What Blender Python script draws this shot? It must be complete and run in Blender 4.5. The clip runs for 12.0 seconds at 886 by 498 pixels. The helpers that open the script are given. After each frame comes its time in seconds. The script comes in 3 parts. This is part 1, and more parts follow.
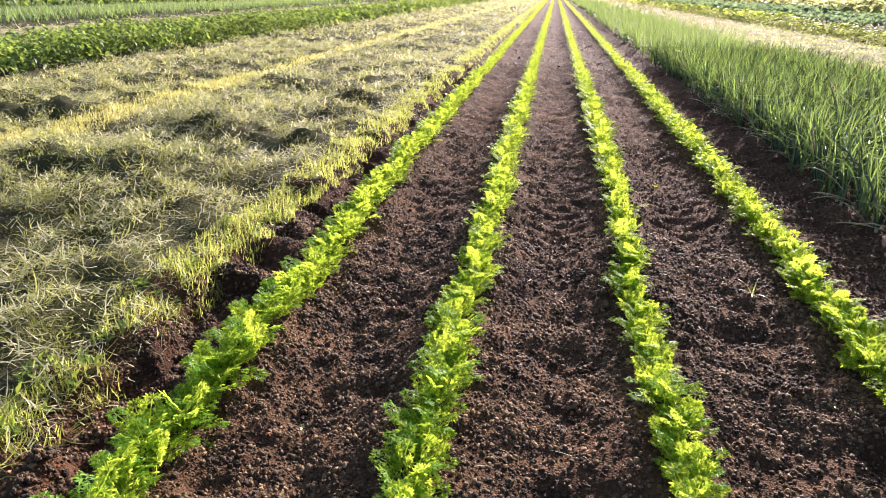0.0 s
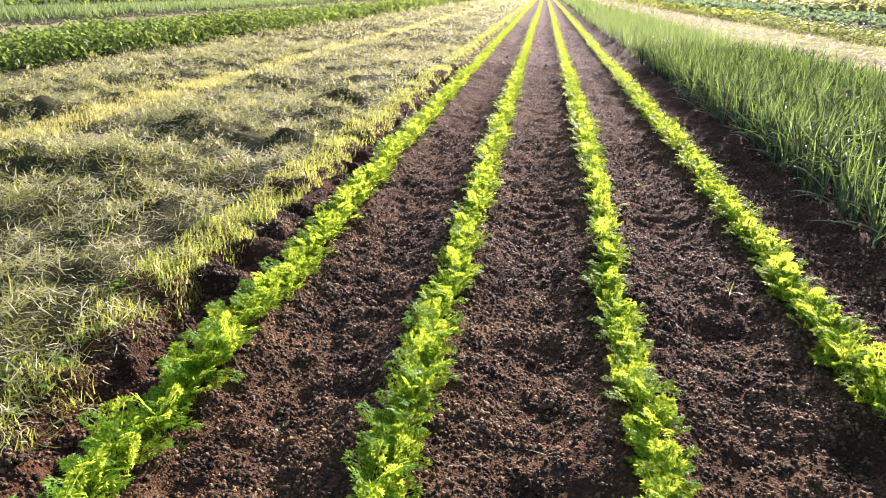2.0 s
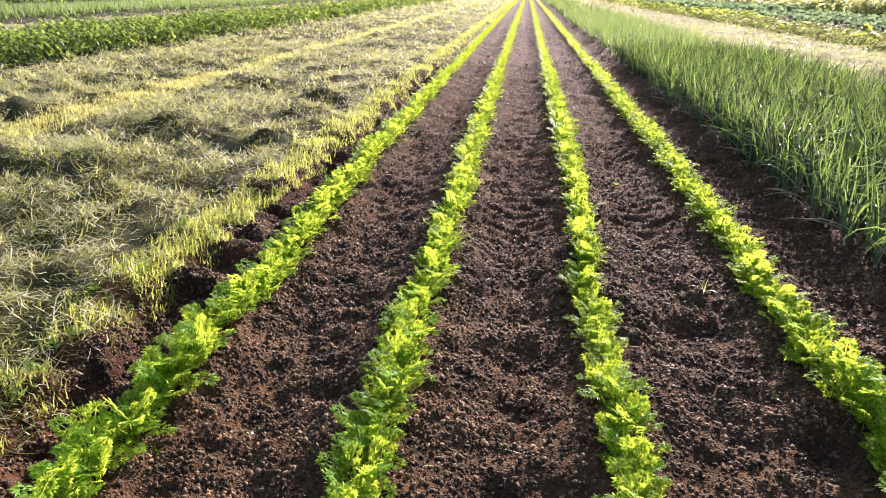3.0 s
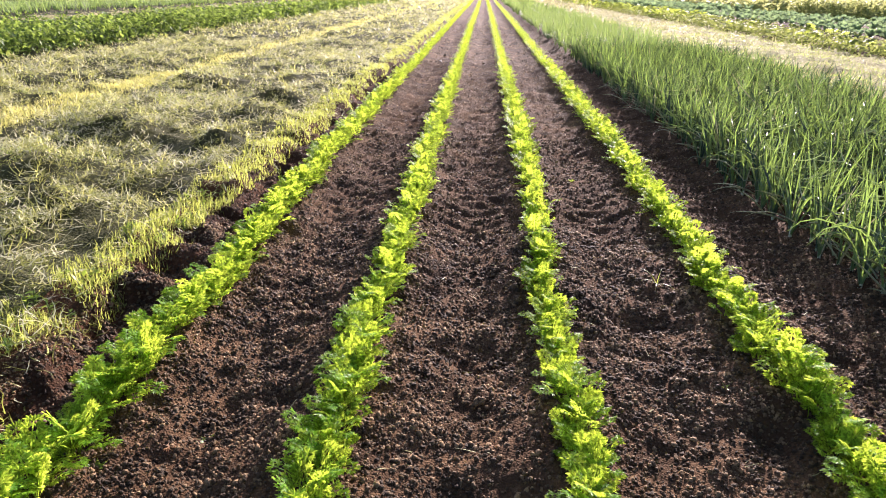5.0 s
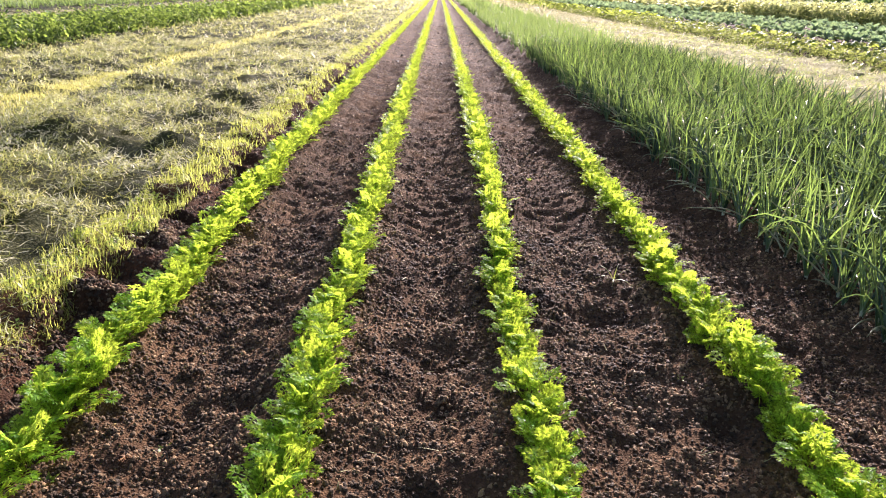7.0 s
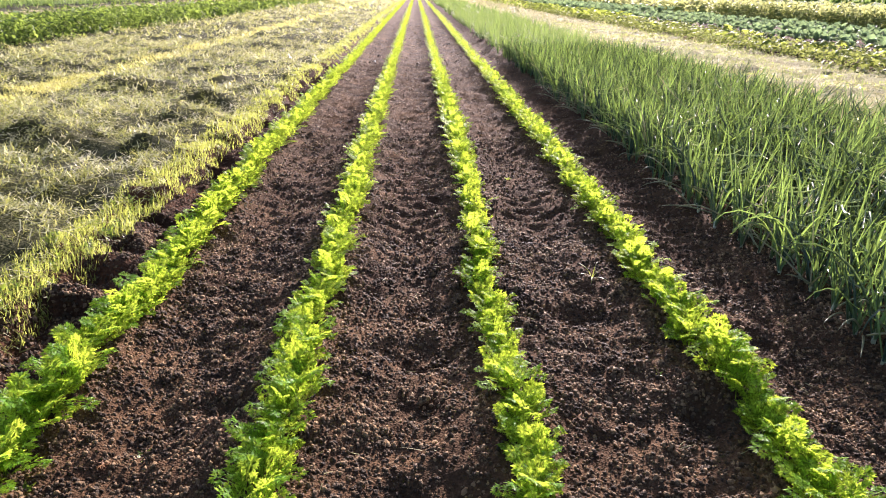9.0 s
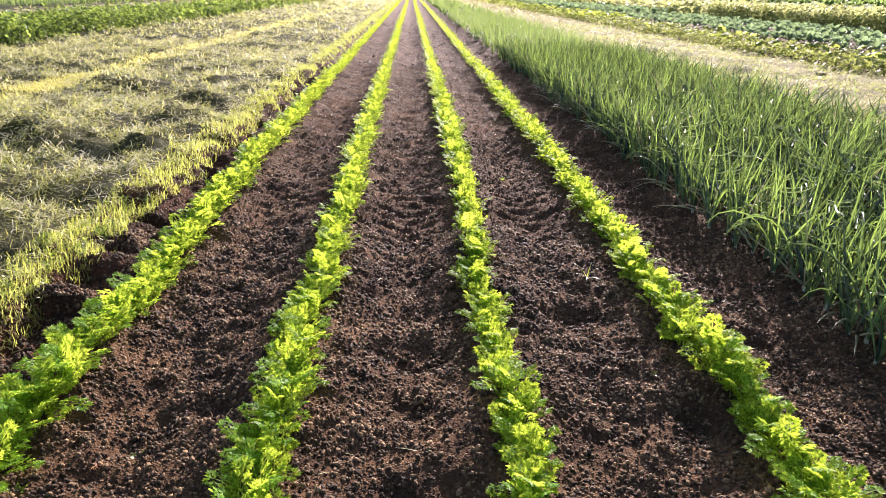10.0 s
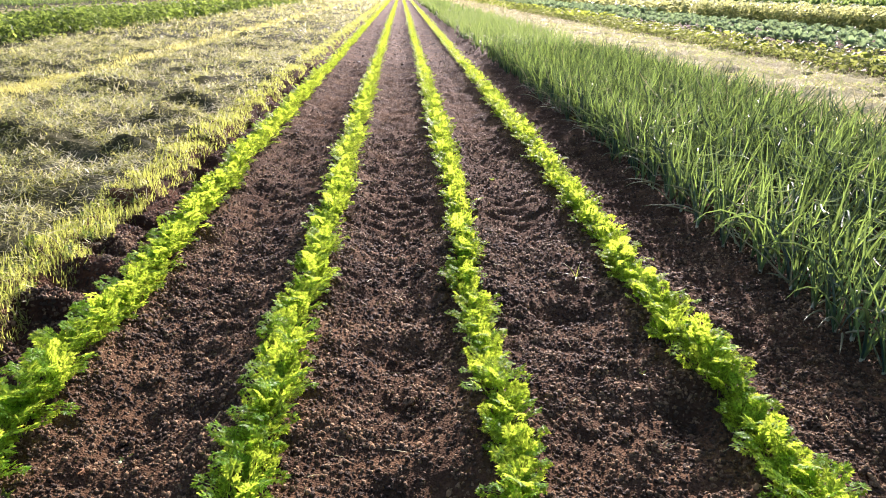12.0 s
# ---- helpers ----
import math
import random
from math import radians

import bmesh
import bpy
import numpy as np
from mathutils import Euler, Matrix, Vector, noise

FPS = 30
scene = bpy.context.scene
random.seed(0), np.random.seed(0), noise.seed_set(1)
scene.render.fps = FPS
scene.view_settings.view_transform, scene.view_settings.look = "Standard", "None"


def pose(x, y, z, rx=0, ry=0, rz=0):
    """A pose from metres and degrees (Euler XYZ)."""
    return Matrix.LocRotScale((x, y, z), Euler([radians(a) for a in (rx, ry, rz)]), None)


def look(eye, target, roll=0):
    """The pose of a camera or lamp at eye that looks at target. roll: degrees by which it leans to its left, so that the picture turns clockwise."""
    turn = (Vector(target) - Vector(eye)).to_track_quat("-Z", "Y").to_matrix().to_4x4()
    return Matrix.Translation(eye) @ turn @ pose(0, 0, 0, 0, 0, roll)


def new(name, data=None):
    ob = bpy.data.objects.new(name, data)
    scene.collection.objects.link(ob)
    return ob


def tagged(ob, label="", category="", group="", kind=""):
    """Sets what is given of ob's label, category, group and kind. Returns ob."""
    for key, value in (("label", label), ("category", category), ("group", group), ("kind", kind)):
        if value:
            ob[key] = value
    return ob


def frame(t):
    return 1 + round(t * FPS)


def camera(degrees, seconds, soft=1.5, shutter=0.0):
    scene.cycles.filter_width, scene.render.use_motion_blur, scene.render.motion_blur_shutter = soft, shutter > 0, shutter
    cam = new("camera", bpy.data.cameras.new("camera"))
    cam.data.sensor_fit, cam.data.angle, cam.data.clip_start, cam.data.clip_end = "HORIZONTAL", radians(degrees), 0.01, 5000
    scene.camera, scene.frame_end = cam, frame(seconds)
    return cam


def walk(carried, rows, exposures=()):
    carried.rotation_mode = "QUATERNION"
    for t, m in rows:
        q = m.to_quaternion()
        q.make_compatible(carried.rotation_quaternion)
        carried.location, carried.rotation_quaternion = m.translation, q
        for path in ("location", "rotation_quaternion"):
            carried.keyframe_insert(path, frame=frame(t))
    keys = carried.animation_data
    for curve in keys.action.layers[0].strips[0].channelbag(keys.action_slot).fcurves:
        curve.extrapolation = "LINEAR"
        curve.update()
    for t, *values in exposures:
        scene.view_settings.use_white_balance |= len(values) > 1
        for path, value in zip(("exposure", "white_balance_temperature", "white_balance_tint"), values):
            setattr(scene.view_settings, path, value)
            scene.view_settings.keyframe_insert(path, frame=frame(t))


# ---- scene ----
cam = camera(69.2, 12.0, 1.0)
PATH = [
    (0, (-0.098, 0.034, 1.25), (-0.386, 1.865, 0.5), 0.9),
    (0.5, (-0.078, 0.039, 1.251), (-0.363, 1.871, 0.5), 0.9),
    (1, (-0.068, 0.04, 1.251), (-0.347, 1.873, 0.501), 0.9),
    (1.5, (-0.063, 0.042, 1.255), (-0.337, 1.874, 0.502), 1.0),
    (2, (-0.047, 0.042, 1.254), (-0.308, 1.876, 0.502), 0.9),
    (2.5, (-0.036, 0.04, 1.26), (-0.272, 1.877, 0.506), 1.0),
    (3, (-0.015, 0.041, 1.263), (-0.228, 1.881, 0.509), 1.0),
    (5, (0.015, 0.061, 1.256), (-0.081, 1.911, 0.502), 1.2),
    (5.5, (0.029, 0.06, 1.255), (-0.04, 1.912, 0.501), 1.3),
    (6, (0.033, 0.057, 1.255), (-0.001, 1.91, 0.502), 1.4),
    (6.5, (0.026, 0.058, 1.255), (0.022, 1.911, 0.503), 1.5),
    (7, (0.017, 0.057, 1.255), (0.044, 1.91, 0.505), 1.6),
    (7.5, (0.018, 0.053, 1.257), (0.071, 1.906, 0.507), 1.6),
    (9.5, (0.013, 0.051, 1.258), (0.112, 1.903, 0.51), 1.7),
    (10, (0.014, 0.052, 1.256), (0.121, 1.904, 0.509), 1.8),
    (10.5, (0.012, 0.054, 1.255), (0.126, 1.906, 0.508), 1.8),
    (11, (0.018, 0.054, 1.257), (0.14, 1.906, 0.51), 1.8),
    (11.5, (0.02, 0.052, 1.256), (0.148, 1.904, 0.51), 1.8),
    (12, (0.021, 0.052, 1.261), (0.156, 1.902, 0.514), 1.8),
]
walk(cam, [(t, look(eye, target, roll)) for t, eye, target, roll in PATH], [(0, 1.69, 5950, 29), (12, 1.69, 5950, 29)])

# ---- world, sun, exposure ----
SUN_ELEV, SUN_AZ = 20.0, 17.0
world = bpy.data.worlds.new("sky_world")
scene.world = world
world.use_nodes = True
wn = world.node_tree.nodes
sky = wn.new("ShaderNodeTexSky")
sky.sky_type = "NISHITA"
sky.sun_disc = False
sky.sun_elevation, sky.sun_rotation = radians(SUN_ELEV), radians(SUN_AZ)
sky.dust_density = 2.0
wn["Background"].inputs["Strength"].default_value = 0.085
world.node_tree.links.new(sky.outputs["Color"], wn["Background"].inputs["Color"])
sun_data = bpy.data.lights.new("sun", "SUN")
sun_data.energy, sun_data.angle, sun_data.color = 5.0, radians(0.6), (1.0, 0.89, 0.75)
sun = new("sun", sun_data)
sun_way = Vector((math.sin(radians(SUN_AZ)) * math.cos(radians(SUN_ELEV)), math.cos(radians(SUN_AZ)) * math.cos(radians(SUN_ELEV)), math.sin(radians(SUN_ELEV))))
sun.matrix_world = look(sun_way * 60, (0, 0, 0))

rng = np.random.default_rng(7)

# ---- materials ----
def ramp(nt, fac, stops):
    n = nt.nodes.new("ShaderNodeValToRGB")
    while len(n.color_ramp.elements) < len(stops):
        n.color_ramp.elements.new(0.5)
    for e, (p, c) in zip(n.color_ramp.elements, stops):
        e.position, e.color = p, (*c, 1)
    nt.links.new(fac, n.inputs["Fac"])
    return n.outputs["Color"]


def noise_node(nt, scale, detail=4.0, rough=0.6):
    co = nt.nodes.new("ShaderNodeNewGeometry")
    n = nt.nodes.new("ShaderNodeTexNoise")
    n.inputs["Scale"].default_value, n.inputs["Detail"].default_value, n.inputs["Roughness"].default_value = scale, detail, rough
    nt.links.new(co.outputs["Position"], n.inputs["Vector"])
    return n.outputs["Fac"]


def math_node(nt, op, a, b):
    n = nt.nodes.new("ShaderNodeMath")
    n.operation = op
    for s, v in zip(n.inputs, (a, b)):
        if isinstance(v, (int, float)):
            s.default_value = v
        else:
            nt.links.new(v, s)
    return n.outputs[0]


def mixed(nt, fac, a, b, mode="MIX"):
    n = nt.nodes.new("ShaderNodeMix")
    n.data_type, n.blend_type = "RGBA", mode
    for s, v in ((n.inputs["Factor"], fac), (n.inputs[6], a), (n.inputs[7], b)):
        if isinstance(v, (int, float)):
            s.default_value = v
        elif isinstance(v, tuple):
            s.default_value = (*v, 1)
        else:
            nt.links.new(v, s)
    return n.outputs[2]


def soil_material(name, dark, mid, light, coarse, fine, bump, rough=0.92, spec=0.12, single=0.19):
    m = bpy.data.materials.new(name)
    m.use_nodes = True
    nt = m.node_tree
    b = nt.nodes["Principled BSDF"]
    n1, n2 = noise_node(nt, coarse), noise_node(nt, fine, 6.0, 0.7)
    geo = nt.nodes.new("ShaderNodeNewGeometry")
    f = math_node(nt, "ADD", math_node(nt, "MULTIPLY", n1, 0.55 - 0.53 * single), math_node(nt, "MULTIPLY", n2, 0.48 - 0.42 * single))
    f = math_node(nt, "ADD", f, math_node(nt, "MULTIPLY", geo.outputs["Random Per Island"], single))
    nt.links.new(ramp(nt, f, [(0.32, dark), (0.5, mid), (0.68, light)]), b.inputs["Base Color"])
    b.inputs["Roughness"].default_value = rough
    b.inputs["Specular IOR Level"].default_value = spec
    bp = nt.nodes.new("ShaderNodeBump")
    bp.inputs["Strength"].default_value, bp.inputs["Distance"].default_value = bump, 0.6 / fine
    cell = nt.nodes.new("ShaderNodeTexVoronoi")
    cell.inputs["Scale"].default_value = fine * 1.6
    nt.links.new(geo.outputs["Position"], cell.inputs["Vector"])
    nt.links.new(math_node(nt, "SUBTRACT", math_node(nt, "MULTIPLY", n2, 1.2), cell.outputs["Distance"]), bp.inputs["Height"])
    nt.links.new(bp.outputs["Normal"], b.inputs["Normal"])
    return m


def leaf_material(name, dark, light, glow, through_part=0.5, rough=0.42, spec=0.5, scale=30.0, pale=None, pale_part=0.0, low=0.6, contrast=0.5, bloom=0.0):
    """A leaf: a glossy skin over a body that lets light through."""
    m = bpy.data.materials.new(name)
    m.use_nodes = True
    nt = m.node_tree
    b = nt.nodes["Principled BSDF"]
    out = nt.nodes["Material Output"]
    geo, info = nt.nodes.new("ShaderNodeNewGeometry"), nt.nodes.new("ShaderNodeObjectInfo")
    r = math_node(nt, "FRACT", math_node(nt, "ADD", geo.outputs["Random Per Island"], info.outputs["Random"]), 0.0)
    f = math_node(nt, "ADD", math_node(nt, "MULTIPLY", r, 0.6), math_node(nt, "MULTIPLY", noise_node(nt, scale), 0.4))
    col = ramp(nt, f, [(0.15, dark), (0.8, light)])
    spread_f = nt.nodes.new("ShaderNodeMapRange")
    spread_f.inputs["From Min"].default_value, spread_f.inputs["From Max"].default_value = 0.5 - contrast, 0.5 + contrast
    nt.links.new(f, spread_f.inputs["Value"])
    tr = mixed(nt, spread_f.outputs["Result"], tuple(g * low for g in glow), glow)
    if pale:
        p = math_node(nt, "GREATER_THAN", r, 1.0 - pale_part)
        col, tr = mixed(nt, p, col, pale), mixed(nt, p, tr, tuple(c * 0.6 for c in pale))
    nt.links.new(col, b.inputs["Base Color"])
    b.inputs["Roughness"].default_value = rough
    b.inputs["Specular IOR Level"].default_value = spec
    b.inputs["Sheen Weight"].default_value, b.inputs["Sheen Roughness"].default_value = bloom, 0.35
    t = nt.nodes.new("ShaderNodeBsdfTranslucent")
    nt.links.new(tr, t.inputs["Color"])
    mx = nt.nodes.new("ShaderNodeMixShader")
    mx.inputs["Fac"].default_value = through_part
    nt.links.new(b.outputs[0], mx.inputs[1])
    nt.links.new(t.outputs[0], mx.inputs[2])
    nt.links.new(mx.outputs[0], out.inputs["Surface"])
    return m


M_SOIL = soil_material("tilled_soil", (0.021, 0.0115, 0.0060), (0.061, 0.0345, 0.0175), (0.160, 0.093, 0.046), 3.0, 85.0, 0.9, 0.95, 0.08)
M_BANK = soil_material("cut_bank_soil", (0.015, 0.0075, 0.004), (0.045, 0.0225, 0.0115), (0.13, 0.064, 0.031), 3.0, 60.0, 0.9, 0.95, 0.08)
M_CRUMB = soil_material("soil_crumb", (0.017, 0.0110, 0.0055), (0.065, 0.0415, 0.0205), (0.33, 0.212, 0.100), 4.0, 190.0, 1.0, 0.70, 0.18, 0.22)
M_TURF = soil_material("mown_turf_ground", (0.013, 0.017, 0.006), (0.040, 0.044, 0.015), (0.11, 0.105, 0.042), 2.5, 45.0, 1.0)
M_STRAWG = soil_material("dry_path_ground", (0.085, 0.078, 0.034), (0.24, 0.222, 0.098), (0.44, 0.42, 0.20), 1.5, 30.0, 0.8)
M_FARG = soil_material("far_crop_ground", (0.05, 0.08, 0.025), (0.11, 0.16, 0.055), (0.18, 0.23, 0.09), 0.4, 6.0, 1.0)
M_CARROT = leaf_material("carrot_leaf", (0.05, 0.18, 0.008), (0.15, 0.34, 0.015), (0.78, 0.98, 0.08), 0.63, 0.42, 0.16, 30.0, None, 0.0, 0.32, 0.30)
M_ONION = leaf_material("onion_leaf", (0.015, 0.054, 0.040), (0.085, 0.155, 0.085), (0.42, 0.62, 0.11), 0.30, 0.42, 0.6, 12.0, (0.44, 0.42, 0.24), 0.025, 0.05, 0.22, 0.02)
# paler than M_ONION: the glint on bent leaves is painted into the base colour
M_BENT_GLINT = leaf_material("bent_onion_leaf_glint", (0.10, 0.17, 0.10), (0.34, 0.40, 0.26), (0.36, 0.48, 0.16), 0.30, 0.52, 0.35, 12.0)
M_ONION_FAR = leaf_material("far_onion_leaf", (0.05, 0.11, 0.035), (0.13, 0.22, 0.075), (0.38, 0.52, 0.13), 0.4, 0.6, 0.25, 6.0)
M_DRYON = leaf_material("withered_onion_leaf", (0.10, 0.15, 0.08), (0.34, 0.32, 0.17), (0.34, 0.38, 0.14), 0.35, 0.35, 0.6, 14.0)
M_BULB = leaf_material("onion_bulb", (0.25, 0.32, 0.16), (0.50, 0.52, 0.36), (0.4, 0.45, 0.2), 0.15, 0.35)
M_HAY = leaf_material("cut_grass", (0.09, 0.13, 0.025), (0.56, 0.58, 0.15), (0.98, 0.97, 0.27), 0.60, 0.36, 0.32, 8.0, (0.97, 0.95, 0.58), 0.26, 0.18, 0.30)
M_STEMS = leaf_material("dry_stem", (0.42, 0.40, 0.18), (0.82, 0.78, 0.48), (0.95, 0.88, 0.42), 0.4, 0.30, 0.8, 8.0)
M_EDGE = leaf_material("edge_grass", (0.14, 0.18, 0.02), (0.25, 0.28, 0.06), (0.64, 0.70, 0.13), 0.55, 0.4, 0.6, 6.0)
M_GRASS = leaf_material("fresh_grass", (0.10, 0.16, 0.02), (0.22, 0.28, 0.05), (0.58, 0.70, 0.12), 0.58, 0.4, 0.5, 6.0)
M_YGRASS = leaf_material("yellow_grass", (0.23, 0.22, 0.05), (0.38, 0.37, 0.10), (0.76, 0.73, 0.20), 0.52, 0.4, 0.5, 6.0)
M_STRAW = leaf_material("dry_straw", (0.20, 0.19, 0.08), (0.48, 0.455, 0.22), (0.60, 0.57, 0.27), 0.42, 0.6, 0.2, 6.0)
M_TUFT = leaf_material("withered_tuft", (0.20, 0.09, 0.03), (0.40, 0.22, 0.10), (0.40, 0.20, 0.08), 0.3, 0.6, 0.3)
M_POTATO = leaf_material("potato_leaf", (0.035, 0.085, 0.018), (0.09, 0.17, 0.03), (0.37, 0.51, 0.08), 0.5, 0.5, 0.2, 8.0, None, 0.0, 0.3, 0.3)
M_WEED = leaf_material("weed_leaf", (0.07, 0.16, 0.02), (0.18, 0.30, 0.05), (0.66, 0.84, 0.10), 0.6, 0.38, 0.4)
M_STEM = leaf_material("green_stem", (0.08, 0.13, 0.03), (0.13, 0.20, 0.05), (0.25, 0.35, 0.06), 0.25)
M_BEAN = leaf_material("bean_leaf", (0.09, 0.14, 0.03), (0.19, 0.25, 0.06), (0.70, 0.72, 0.27), 0.5, 0.5, 0.4, 6.0)
M_OLIVE = leaf_material("path_weed_leaf", (0.09, 0.12, 0.025), (0.20, 0.23, 0.06), (0.36, 0.41, 0.10), 0.5, 0.6, 0.2, 6.0)
M_SQUASH = leaf_material("squash_leaf", (0.06, 0.12, 0.02), (0.14, 0.21, 0.04), (0.54, 0.64, 0.10), 0.5, 0.6, 0.25, 6.0)
M_CABBAGE = leaf_material("cabbage_leaf", (0.07, 0.13, 0.085), (0.20, 0.27, 0.18), (0.34, 0.48, 0.20), 0.38, 0.42, 0.7, 6.0)


# ---- mesh helpers ----
def mesh_of(name, verts, faces, mats, smooth=True, index=None):
    """A mesh from a vertex array and an array of equal-sided faces."""
    verts, faces = np.asarray(verts, np.float32), np.asarray(faces, np.int32)
    me = bpy.data.meshes.new(name)
    n, k = faces.shape
    me.vertices.add(len(verts))
    me.vertices.foreach_set("co", verts.ravel())
    me.loops.add(n * k)
    me.loops.foreach_set("vertex_index", faces.ravel())
    me.polygons.add(n)
    me.polygons.foreach_set("loop_start", np.arange(0, n * k, k, dtype=np.int32))
    me.polygons.foreach_set("use_smooth", np.full(n, smooth))
    if index is not None:
        me.polygons.foreach_set("material_index", np.asarray(index, np.int32))
    for m in mats if isinstance(mats, (list, tuple)) else [mats]:
        me.materials.append(m)
    me.update(calc_edges=True)
    me.validate()
    return me


def join(*pieces):
    vs, fs, at = [], [], 0
    for v, f in pieces:
        vs.append(v), fs.append(f + at)
        at += len(v)
    return np.concatenate(vs), np.concatenate(fs)


def value_noise(x, y, seed=0):
    xi, yi = np.floor(x).astype(np.int64), np.floor(y).astype(np.int64)
    u, v = x - xi, y - yi
    u, v = u * u * (3 - 2 * u), v * v * (3 - 2 * v)

    def lattice(a, b):
        h = (a * 374761393 + b * 668265263 + seed * 974634541) & 0xFFFFFFFF
        h = ((h ^ (h >> 13)) * 1274126177) & 0xFFFFFFFF
        return ((h ^ (h >> 16)) & 0xFFFF) / 65535.0
    a, b, c, d = lattice(xi, yi), lattice(xi + 1, yi), lattice(xi, yi + 1), lattice(xi + 1, yi + 1)
    return (a * (1 - u) + b * u) * (1 - v) + (c * (1 - u) + d * u) * v - 0.5


def step(x, a, b):
    t = np.clip((x - a) / (b - a), 0, 1)
    return t * t * (3 - 2 * t)


# heaps of raked grass: x, y, half width, half depth, height
HEAPS = [(-3.65, 8.5, 0.45, 0.16, 0.13), (-2.08, 7.2, 0.40, 0.15, 0.11), (-2.05, 4.95, 0.22, 0.12, 0.10), (-2.25, 3.3, 0.22, 0.12, 0.09),
         (-3.1, 5.35, 0.35, 0.14, 0.11), (-2.2, 6.2, 0.40, 0.14, 0.10), (-2.9, 4.3, 0.30, 0.12, 0.07),
         (-2.15, 8.9, 0.38, 0.15, 0.12), (-3.55, 6.7, 0.40, 0.16, 0.12), (-4.95, 5.7, 0.5, 0.16, 0.13), (-3.5, 3.95, 0.4, 0.14, 0.10), (-4.9, 12.4, 0.5, 0.2, 0.13)]
for _ in range(150):
    hy = 2.2 + 60 * rng.random() ** 1.7
    hx = rng.choice([rng.uniform(-7.1, -4.8), rng.uniform(-3.9, -1.9)])
    HEAPS.append((hx, hy, rng.uniform(0.15, 0.42), rng.uniform(0.09, 0.18), rng.uniform(0.04, 0.12)))


# shallow hollows in the furrows: x, y, radius
HOLLOWS = [(0.06, 2.13, 0.11), (0.02, 2.52, 0.08), (0.69, 2.50, 0.10), (-0.60, 1.80, 0.07), (0.98, 1.75, 0.10), (-0.72, 2.5, 0.09)]


def gz(x, y):
    """The height of the ground."""
    x, y = np.asarray(x, float), np.asarray(y, float)
    bed = 0.030 * np.cos((x - 0.375) / 0.75 * 2 * np.pi) - 0.010
    bed += 0.030 * value_noise(x / 0.22, y / 0.22, 1) + 0.027 * value_noise(x / 0.075, y / 0.075, 2) + 0.021 * abs(value_noise(x / 0.042, y / 0.042, 3)) + 0.012 * abs(value_noise(x / 0.022, y / 0.022, 13))
    ripple = np.sin((y + 0.35 * abs((x + 0.75) % 0.75 - 0.375) + 0.10 * value_noise(x / 0.3, y / 0.6, 15)) / 0.115 * 2 * np.pi)
    bed += (0.0095 + 0.010 * value_noise(x / 0.4, y / 0.5, 17)) * ripple * (0.15 + 0.85 * step(y, 2.4, 4.5)) * step(-np.cos((x - 0.375) / 0.75 * 2 * np.pi), -0.5, 0.6)
    bed += 0.050 * value_noise(x / 0.26, y / 0.40, 18) * (1 - 0.6 * step(y, 3.2, 6.0))
    for hx, hy, hr in HOLLOWS:
        bed = bed - 0.045 * np.exp(-((x - hx) / hr) ** 2 - ((y - hy) / hr / 0.8) ** 2)
    bed -= 0.020 * step(value_noise(x / 0.16, y / 0.22, 16), 0.22, 0.46)
    cut = step(value_noise((x + 0.4 * y) / 0.42, (y + 0.06 * value_noise(x / 0.1, y / 0.1, 14)) / 0.135, 4), -0.13, 0.20)
    gully = -0.070 + 0.105 * cut * (0.55 + 0.45 * (1 - step(y, 2.8, 5.0))) * (1 - 0.55 * step(x, -1.46, -1.25)) + 0.045 * value_noise(x / 0.07, y / 0.06, 5) + 0.020 * value_noise(x / 0.028, y / 0.028, 19)
    turf = 0.035 + 0.15 * value_noise(x / 0.62, y / 0.36, 6) + 0.115 * value_noise(x / 0.22, y / 0.15, 7) + 0.045 * value_noise(x / 0.085, y / 0.07, 27)
    for hx, hy, a, b, h in HEAPS:
        near = (abs(x - hx) < 3 * a) & (abs(y - hy) < 3 * b)
        if near.any():
            turf = turf + near * h * 0.8 * (0.9 + 0.8 * value_noise(x / 0.11, y / 0.09, 28)) * np.exp(-((x - hx) / a) ** 2 - ((y - hy) / b / np.where(y < hy, 1.5, 1.9)) ** 2)
    turf = 0.035 + (turf - 0.035) * (1 - 0.75 * np.exp(-((x + 4.27) / 0.30) ** 4)) * (1 - 0.5 * step(x, -1.95, -1.7))
    dry = 0.02 + 0.08 * value_noise(x / 0.8, y / 0.8, 8) + 0.13 * value_noise(x / 0.32, y / 0.30, 9)
    edge = 0.10 * value_noise(y / 0.2, y * 0 + 3.3, 11)
    w1 = step(x, -1.55 + edge, -1.48 + edge)
    w2 = step(x, -1.30, -1.20)
    w3 = step(x, 4.1, 4.5)
    z = (turf * (1 - w1) + w1 * gully) * (1 - w2) + w2 * bed
    z = z * (1 - w3) + w3 * dry
    w4 = step(-x, 7.3, 7.6)
    z = z * (1 - w4) + w4 * dry
    return z + 0.030 * np.clip(x - 62, 0, 260) + 0.02 * np.clip(-x - 45, 0, 260)


# ---- ground: one sheet to the horizon ----
def graded(start, stop, first, rate):
    out, v = [], start
    while v < stop:
        out.append(v)
        v += max(first, rate * abs(v))
    return out + [stop]


def grid(xs, ys, low=None):
    X, Y = np.meshgrid(xs, ys)
    Z = gz(X, Y) if low is None else gz(X, Y) - low(X, Y)
    n = len(xs)
    i = (np.arange(len(ys) - 1)[:, None] * n + np.arange(n - 1)[None, :]).ravel()
    return np.stack([X, Y, Z], -1).reshape(-1, 3), np.stack([i, i + 1, i + n + 1, i + n], -1)


